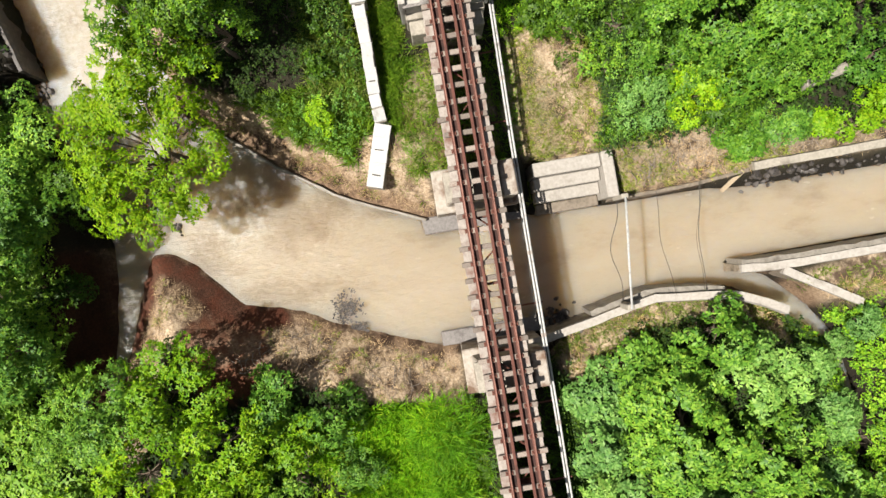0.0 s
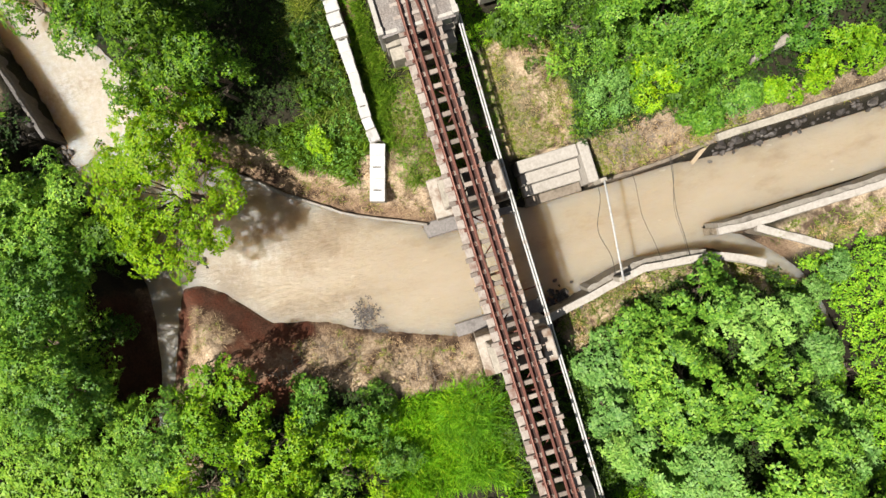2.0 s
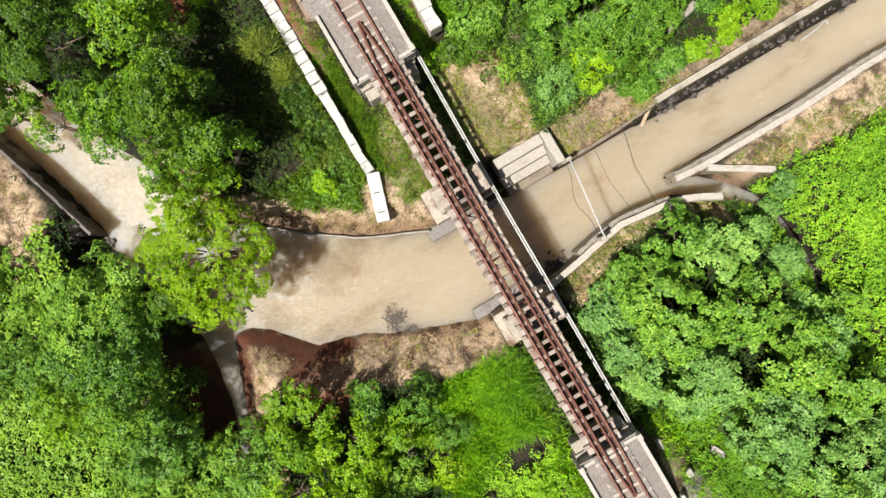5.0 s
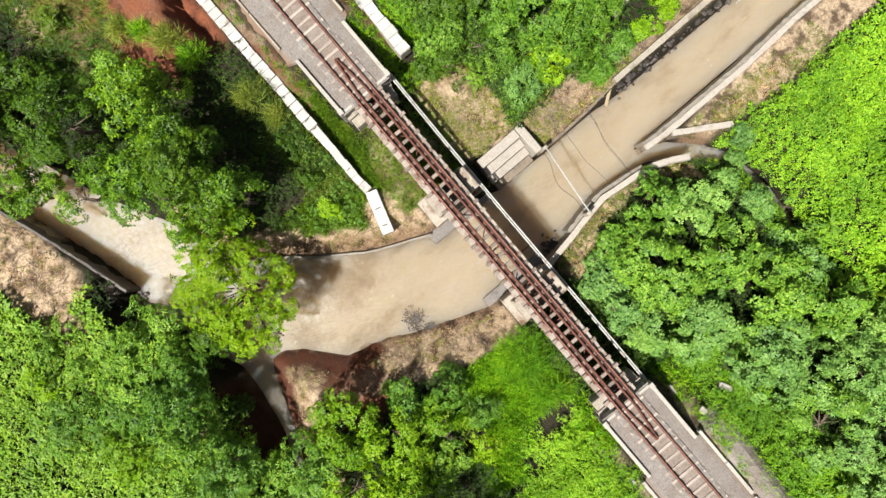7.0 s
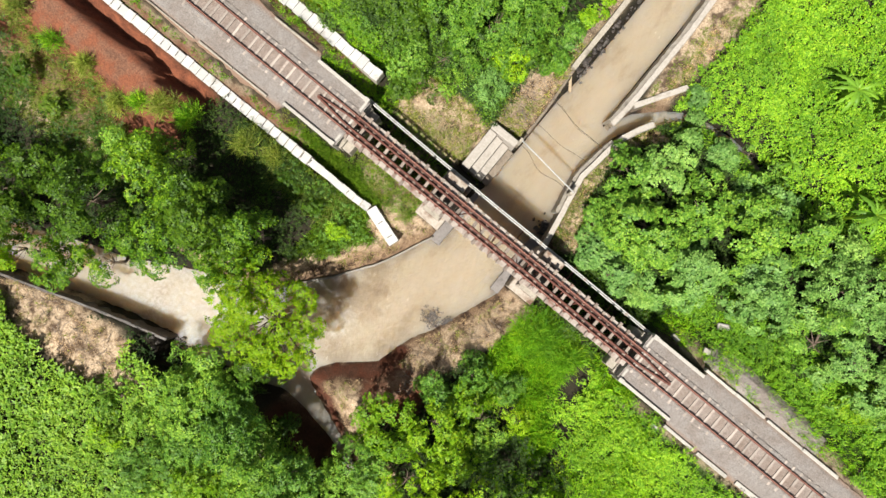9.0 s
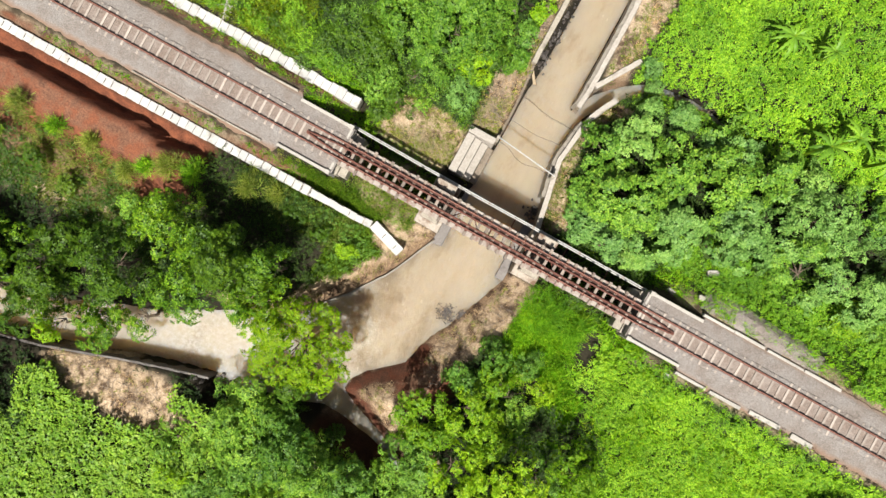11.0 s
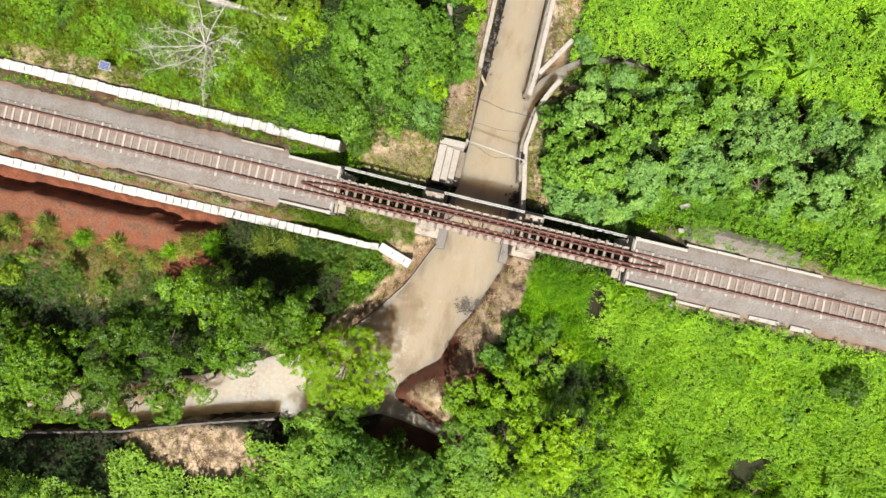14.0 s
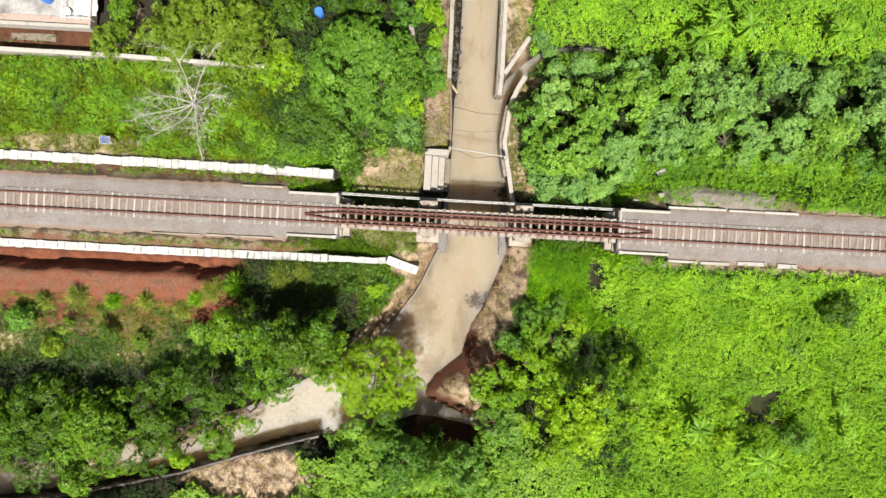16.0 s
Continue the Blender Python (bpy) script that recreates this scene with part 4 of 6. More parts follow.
bw = thing("wall_boundary", (0, 0, 0), "long thin white boundary wall in front of the house", "wall", kind="structure")
wall_strip("wall_body", [(-62, 12.0), (-39.6, 11.75), (-28.5, 11.7), (-17.2, 11.4)], 0.16, 0.0, 5.2, 2.0, M["crest"], bw, 1.2, 0.012)
wall_strip("coping", [(-62, 12.0, 5.3), (-39.6, 11.75, 5.3), (-28.5, 11.7, 5.3), (-17.2, 11.4, 5.3)], 0.26, 0.0, 5.3, 5.2, M["whitewash"], bw, 1.2, 0.02)


def house():
    h = thing("house", (-36.5, 17.0, 0), "low house with a pale tiled terrace and reddish parapet", "house")
    tile = weathered("terrace_tile", (0.37, 0.36, 0.35), (0.27, 0.26, 0.25), (0.14, 0.13, 0.12), 0.45, 5, 0.5, 0, (0.5, 0.66))
    pink = weathered("pink_brick_edge", (0.42, 0.33, 0.28), (0.33, 0.24, 0.20), (0.22, 0.16, 0.13), 0.9, 8, 0.85)
    part("wall", box(bmesh.new(), -14, 4.9, -3.0, 6.0, 1.5, 4.8, 0.03), M["concrete"], h)
    part("terrace", box(bmesh.new(), -14, 4.9, -2.35, 6.0, 4.804, 4.9, 0.01), tile, h, "pale tiled terrace floor")
    part("terrace_edge", box(bmesh.new(), -14, 4.9, -2.98, -2.37, 4.804, 4.92, 0.01), pink, h, "pinkish walkway along the terrace")
    part("parapet", box(bmesh.new(), -14, 5.1, -3.3, -3.02, 4.3, 5.2, 0.02), M["whitewash"], h, "pale parapet with a worn coping")
    part("parapet", box(bmesh.new(), 4.92, 5.12, -3.0, 6.0, 4.3, 5.2, 0.02), pink, h)
    for k, (x0, x1) in enumerate(((-14, -7.1), (-7.0, -2.1), (-2.0, 1.6), (1.9, 4.9))):
        part("ledge", box(bmesh.new(), x0, x1, -4.1 - 0.08 * (k % 2), -3.5, 2.4, 3.9 - 0.12 * (k % 2), 0.03, 0.04), M["masonry"], h, "broken earthen ledge along the foot of the house")
    blue = weathered("blue_plastic", (0.06, 0.20, 0.62), (0.04, 0.13, 0.45), (0.03, 0.08, 0.25), 1.5, 9, 0.35)
    for x, y, z0, r in ((-34.9, 15.9, 4.9, 0.42), (-34.2, 16.6, 4.9, 0.36), (-13.7, 16.4, 2.2, 0.36)):
        t = thing("water_barrel", (x, y, z0), "blue plastic water barrel standing open", "barrel", "blue barrels")
        part("barrel_body", tube(bmesh.new(), [(0, 0, 0), (0, 0, 0.2), (0, 0, 0.45), (0, 0, 0.85), (0, 0, 0.95)], [r * 0.88, r, r * 0.97, r, r * 0.9], 18), blue, t, smooth=True)
        part("rim", tube(bmesh.new(), [(0, 0, 0.95), (0, 0, 1.0)], [r * 0.93, r * 0.9], 18), blue, t)
        if z0 < 3:
            t.location.z = ground_z(x, y)
    w = weathered("white_plastic", (0.85, 0.85, 0.85), (0.72, 0.72, 0.72), (0.5, 0.5, 0.5), 1.2, 8, 0.4)
    for x, y, r, hh, c in ((-33.3, 14.9, 0.34, 0.3, w), (-32.4, 16.6, 0.4, 0.35, w), (-35.6, 16.7, 0.3, 0.4, blue)):
        t = thing("wash_basin", (x, y, 4.9), "round plastic wash basin standing on the terrace", "basin", "basins on the terrace")
        part("basin_body", tube(bmesh.new(), [(0, 0, 0), (0, 0, hh)], [r * 0.75, r], 16, False), c, t, smooth=True)
        part("basin_floor", tube(bmesh.new(), [(0, 0, 0.0), (0, 0, 0.03)], [r * 0.74, r * 0.76], 16), c, t)
    tarp = bmesh.new()
    bmesh.ops.create_grid(tarp, x_segments=9, y_segments=7, size=1)
    for v in tarp.verts:
        v.co = Vector((v.co.x * 0.9, v.co.y * 0.65, 0.12 + 0.1 * math.sin(v.co.x * 5) * math.cos(v.co.y * 4) + random.uniform(0, 0.05)))
    o = part("plastic_sheet", tarp, w)
    o.location = (-31.9, 15.4, 4.9)
    tagged(o, "crumpled white plastic sheet lying on the terrace", "sheet")
    rack = thing("drying_rack", (-32.3, 15.2, 4.9), "white metal rack on the terrace", "rack")
    for x in (-1.1, 0, 1.1):
        part("rack_rail", tube(bmesh.new(), [(x, -0.9, 0.8), (x, 0.9, 0.8)], 0.03, 6), w, rack)
        for y in (-0.9, 0.9):
            part("leg", tube(bmesh.new(), [(x, y, 0), (x, y, 0.82)], 0.025, 6), w, rack)
    for y in (-0.9, 0.9):
        part("rack_rail", tube(bmesh.new(), [(-1.1, y, 0.8), (1.1, y, 0.8)], 0.03, 6), w, rack)


house()


def litter(name, x, y, sx, sy, sz, material, label, cat, turn=0.0):
    bm = box(bmesh.new(), -sx / 2, sx / 2, -sy / 2, sy / 2, 0, sz, min(sx, sy, sz) * 0.2, 0.04)
    o = part(name, bm, material)
    o.matrix_world = pose(x, y, ground_z(x, y) - 0.02, 0, 0, turn)
    tagged(o, label, cat)


litter("broken_slab", 14.9, 5.1, 0.75, 0.4, 0.3, M["whitewash"], "lump of white broken concrete in the weeds", "concrete", 30)
litter("broken_slab", 14.7, 3.1, 0.45, 0.4, 0.3, M["crest"], "small yellowish concrete lump", "concrete", 10)
litter("broken_slab", 12.9, 2.6, 0.6, 0.3, 0.3, M["crest"], "grey concrete piece beside the abutment", "concrete", -10)
bag = thing("rubbish_sack", (15.05, -2.62, ground_z(15.05, -2.62)), "white and blue rubbish sack by the kerb", "sack")
bm = bmesh.new()
bmesh.ops.create_icosphere(bm, subdivisions=2, radius=0.28)
for v in bm.verts:
    v.co *= random.uniform(0.85, 1.12)
    v.co.z = max(-0.05, v.co.z * 0.7)
part("sack_body", bm, M["drain"], bag, "crumpled white plastic")
bm = bmesh.new()
bmesh.ops.create_icosphere(bm, subdivisions=1, radius=0.17)
for v in bm.verts:
    v.co = v.co * random.uniform(0.8, 1.15) + Vector((0.02, 0.28, 0.05))
part("sack_neck", bm, M["rope"], bag, "dark knotted end")
litter("concrete_beam", -6.1, 15.2, 0.4, 1.9, 1.3, M["concrete"], "grey concrete beam lying among the trees", "concrete", 12)
# a thing laid out of the ballast: gravel tip beside the line
bm = bmesh.new()
bmesh.ops.create_grid(bm, x_segments=50, y_segments=10, size=1)
for v in list(bm.verts):
    x, y = 19.6 + 5.8 * v.co.x, 3.1 + 1.05 * v.co.y - 0.06 * (v.co.x * 5)
    edge = 1 - max(abs(v.co.x), abs(v.co.y)) ** 2 - 0.72 * float(fbm(np.array([x * 0.8]), np.array([y * 0.8]), 71)[0])
    v.co = Vector((x, y, ground_z(x, y) - 0.02 + 0.24 * edge + random.uniform(-0.02, 0.02)))
tagged(part("gravel_patch", bm, M["gravel"]), "spread of grey gravel beside the railway line", "gravel", kind="stuff")

# ---- plants ----
RNG = np.random.default_rng(7)


def cross_axes(n):
    """Two directions across each of the unit vectors n."""
    a = np.where(np.abs(n[:, 2:3]) < 0.9, np.array([[0.0, 0.0, 1.0]]), np.array([[1.0, 0.0, 0.0]]))
    u = np.cross(a, n)
    u /= np.linalg.norm(u, axis=1, keepdims=True) + 1e-9
    return u, np.cross(n, u)


def leaves(base, way, face, length, width, fold=0.18):
    """Kite-shaped blades bent along the rib: corners and faces."""
    side = np.cross(face, way)
    side /= np.linalg.norm(side, axis=1, keepdims=True) + 1e-9
    face = np.cross(way, side)
    L, W = length[:, None], width[:, None]
    mid = base + way * L * 0.5 + face * W * fold
    tip = base + way * L - face * L * 0.16
    v = np.stack([base, mid + side * W * 0.5 - face * W * fold, tip, mid - side * W * 0.5 - face * W * fold], 1).reshape(-1, 3)
    f = np.arange(len(v)).reshape(-1, 4)
    return v, f


def blades(base, way, face, length, width):
    """Small pointed blades of three corners."""
    side = np.cross(face, way)
    side /= np.linalg.norm(side, axis=1, keepdims=True) + 1e-9
    face = np.cross(way, side)
    L, W = length[:, None], width[:, None]
    root = base + way * L * 0.12
    v = np.stack([root + side * W * 0.55, base + way * L - face * L * 0.1, root - side * W * 0.45 + way * L * 0.15], 1).reshape(-1, 3)
    return v, np.arange(len(v)).reshape(-1, 3)


def rosettes(centres, axes, per, size, spread=(0.15, 0.75), slim=0.42, fine=False):
    """At each centre a whorl of leaves that stand out round the axis."""
    k = len(centres)
    u, w = cross_axes(axes)
    c, n = np.repeat(centres, per, 0), np.repeat(axes, per, 0)
    u, w = np.repeat(u, per, 0), np.repeat(w, per, 0)
    a = RNG.uniform(0, 2 * np.pi, k * per)[:, None]
    lift = RNG.uniform(*spread, k * per)[:, None]
    out = u * np.cos(a) + w * np.sin(a)
    way = out * np.cos(lift) + n * np.sin(lift)
    face = n * np.cos(lift) - out * np.sin(lift)
    s = np.repeat(RNG.uniform(0.7, 1.25, k) * size, per) * RNG.uniform(0.8, 1.15, k * per)
    return (blades if fine else leaves)(c + out * 0.02, way, face, s, s * slim * RNG.uniform(0.8, 1.2, k * per))


def crown_lumps(r, height, lumps, rng, flat=0.75, big=1.35, drop=0.85):
    """The boughs of a crown: x, y, z and radius of rounded masses that stand apart from one another."""
    cs = []
    for k in range(lumps):
        best, gap = None, -9.0
        for _ in range(14):
            a, q = rng.uniform(0, 2 * np.pi), math.sqrt(rng.uniform(0.0, 1.0))
            rr = min(big, r * rng.uniform(0.24, 0.44) * big / 1.35)
            px, py = q * (r - rr * 0.7) * math.cos(a), q * (r - rr * 0.7) * math.sin(a)
            room = min([math.hypot(px - c[0], py - c[1]) - 0.85 * (rr + c[3]) for c in cs] or [9.0])
            if room > gap or best is None:
                best, gap = (px, py, height * (1 - 0.4 * q * q) - rr * flat - rng.uniform(0, drop) * min(height * 0.5, r), rr), room
        cs.append(best)
    return np.array(cs)


def sprays(cs, tuft, rng, flat=0.75, low=-0.05, rag=0.12, missing=0.1):
    """Evenly spread leaf sprays over the boughs: centre, radius and outward direction of each."""
    out_c, out_r, out_n = [], [], []
    for c in cs:
        k = max(5, int(2 * math.pi * c[3] ** 2 * (1 - low) / (math.pi * tuft * tuft * 0.95)))
        i = np.arange(k)
        z = 1 - (i + 0.5) / k * (1 - low)
        a = i * 2.39996 + rng.uniform(0, 6.28)
        n = np.stack([np.sqrt(1 - z * z) * np.cos(a), np.sqrt(1 - z * z) * np.sin(a), z], 1) + rng.normal(size=(k, 3)) * 0.16
        n /= np.linalg.norm(n, axis=1, keepdims=True)
        n = n[rng.uniform(size=k) > missing]
        p = c[:3] + n * (c[3] * rng.uniform(1 - rag, 1 + rag, len(n)))[:, None] * np.array([1, 1, flat])
        out_c.append(p), out_n.append(n), out_r.append(np.full(len(n), tuft) * rng.uniform(0.75, 1.3, len(n)))
    return np.concatenate(out_c), np.concatenate(out_r), np.concatenate(out_n)


def spray_points(c, r, n, dens, rng, dome=0.55, sunward=0.18):
    """Whorl places and their axes over the little dome of each spray."""
    k = np.maximum(3, np.round(dens * math.pi * r * r).astype(int))
    idx = np.repeat(np.arange(len(c)), k)
    u, w = cross_axes(n)
    a, q = rng.uniform(0, 2 * np.pi, len(idx))[:, None], np.sqrt(rng.uniform(0, 1, len(idx)))[:, None]
    side = u[idx] * np.cos(a) + w[idx] * np.sin(a)
    rr = r[idx][:, None]
    p = c[idx] + rr * (side * q * 1.1 + n[idx] * dome * (1 - q * q))
    ax = n[idx] + side * q * 0.75 + np.array([0.03, -0.16, 0.28]) * (1 + sunward) + rng.normal(size=(len(idx), 3)) * 0.12
    return p, ax / np.linalg.norm(ax, axis=1, keepdims=True)


def trunk_mesh(lumps, height, r0, rng, lean=0.1):
    bm = bmesh.new()
    fork = height * 0.27
    bend = [(lean * k * rng.uniform(-1, 1), lean * k * rng.uniform(-1, 1), fork * k / 4 - (0.3 if k == 0 else 0)) for k in range(5)]
    tube(bm, bend, [r0 * (1.25 if k == 0 else 1 - 0.1 * k) for k in range(5)], 8)
    for c in lumps[:9]:
        a, b = Vector(bend[4]), Vector((c[0] * 0.55, c[1] * 0.55, max(fork * 0.8, min(c[2] - 1.1 * c[3], height * 0.55))))
        mid = a.lerp(b, 0.5) + Vector((rng.uniform(-0.2, 0.2), rng.uniform(-0.2, 0.2), 0.0))
        tube(bm, [a - Vector((0, 0, 0.1)), mid, b], [r0 * 0.34, r0 * 0.2, r0 * 0.08], 5)
    return bm


def hollow(x, y):
    """The gaps between clumps: low values are open down to the ground."""
    return fbm(x * 0.62, y * 0.62, 205, 3)


TREE_LOOK = {
    "leaf_green": "round-crowned tree with dense mid-green leaves",
    "leaf_mid": "bushy tree with bright mid-green leaves", "leaf_dark": "dense tree with deep green leaves", "leaf_blue": "tree with blue-green leaves in round tufts",
    "leaf_lime": "young tree with yellow-green leaves", "leaf_sun": "tree with yellowish-green glossy leaves", "leaf_olive": "spreading tree with fine olive-green leaves"}


HABITS = {      # leaf length, leaves to a whorl, whorls to the square metre, slimness, boughs, spray radius, depth of the gaps
    "rosette": (0.20, 7, 34, 0.42, 10, 0.36, 0.85), "broad": (0.17, 6, 38, 0.52, 13, 0.34, 0.85), "fine": (0.126, 6, 48, 0.52, 12, 0.30, 0.85),
    "bare": (0.13, 4, 16, 0.5, 9, 0.3, 0.6), "dome": (0.165, 6, 36, 0.5, 24, 0.32, 0.28)}


def grass_clump(x, y, z0, r, h, tone):
    t = thing("grass_clump", (x, y, z0), "clump of tall arching grass, " + ("yellowing at the tips" if tone == "reed" else "fresh green"), "grass", "grass clumps")
    rng = np.random.default_rng(int(abs(x * 71 + y * 13) * 10) + 5)
    for g in range(5):
        k = int(26 * r * r) + 12
        at, bt = 1.2566 * g + rng.uniform(-0.3, 0.3), r * (0.2 if g == 0 else 0.55)
        a, q = rng.uniform(0, 2 * np.pi, k), r * 0.55 * np.sqrt(rng.uniform(0, 1, k))
        px, py = bt * math.cos(at) + q * np.cos(a), bt * math.sin(at) + q * np.sin(a)
        out = np.hypot(px, py) / r
        p = np.stack([px, py, h * 0.62 * np.clip(1 - 0.7 * out ** 2, 0, 1) * rng.uniform(0.45, 1.0, k)], 1)
        n = np.stack([0.5 * px / r, 0.5 * py / r, np.ones(k)], 1) + rng.normal(size=(k, 3)) * 0.22
        v, f = rosettes(p, n / np.linalg.norm(n, axis=1, keepdims=True), 8, 0.62 * rng.uniform(0.55, 1.2, k), spread=(0.25, 1.35), slim=0.05, fine=True)
        soup("tuft", v, f, M[tone], t)
    return t


def tree(x, y, r, top, tone, habit):
    z0 = max(ground_z(x, y), 0.2)
    h = max(1.2, top - z0)
    if habit == "grass":
        return grass_clump(x, y, z0, r, h, tone)
    small = h < 2.4
    t = thing("shrub" if small else "tree", (x, y, z0), TREE_LOOK[tone].replace("tree", "shrub" if small else "tree") + (" on the river bank" if from_shore(np.array([x]), np.array([y]))[0] < 6 else " in dense growth"), "shrub" if small else "tree")
    rng = np.random.default_rng(int(abs(x * 131 + y * 17) * 10) + 3)
    size, per, dens, slim, lumps, tuft, drop = HABITS[habit]
    flat = min(1.1, max(0.75, h / r * 0.6))
    cs = crown_lumps(r, h, max(5, int(lumps * min(1.9, 0.5 + r / 3))), rng, flat, 1.5 if habit == "rosette" else 1.25, drop)
    c, tr, n = sprays(cs, tuft, rng, flat)
    open_to = 0.41 if habit == "dome" or (habit == "broad" and x < -10) else 0.38 if habit == "rosette" else 0.38
    keep = (hollow(c[:, 0] + x, c[:, 1] + y) > open_to + 0.03 * rng.normal(size=len(c))) & (c[:, 2] > 0.15)
    p, ax = spray_points(c[keep], tr[keep], n[keep], dens, rng)
    v, f = rosettes(p, ax, per, size, slim=slim, spread=(-0.12, 0.5), fine=habit != "rosette" or x > 16)
    soup("crown", v, f, M[tone], t)
    part("trunk", trunk_mesh(cs, h, 0.05 + 0.035 * r, rng), M["bark"], t, "brown bark")
    return t


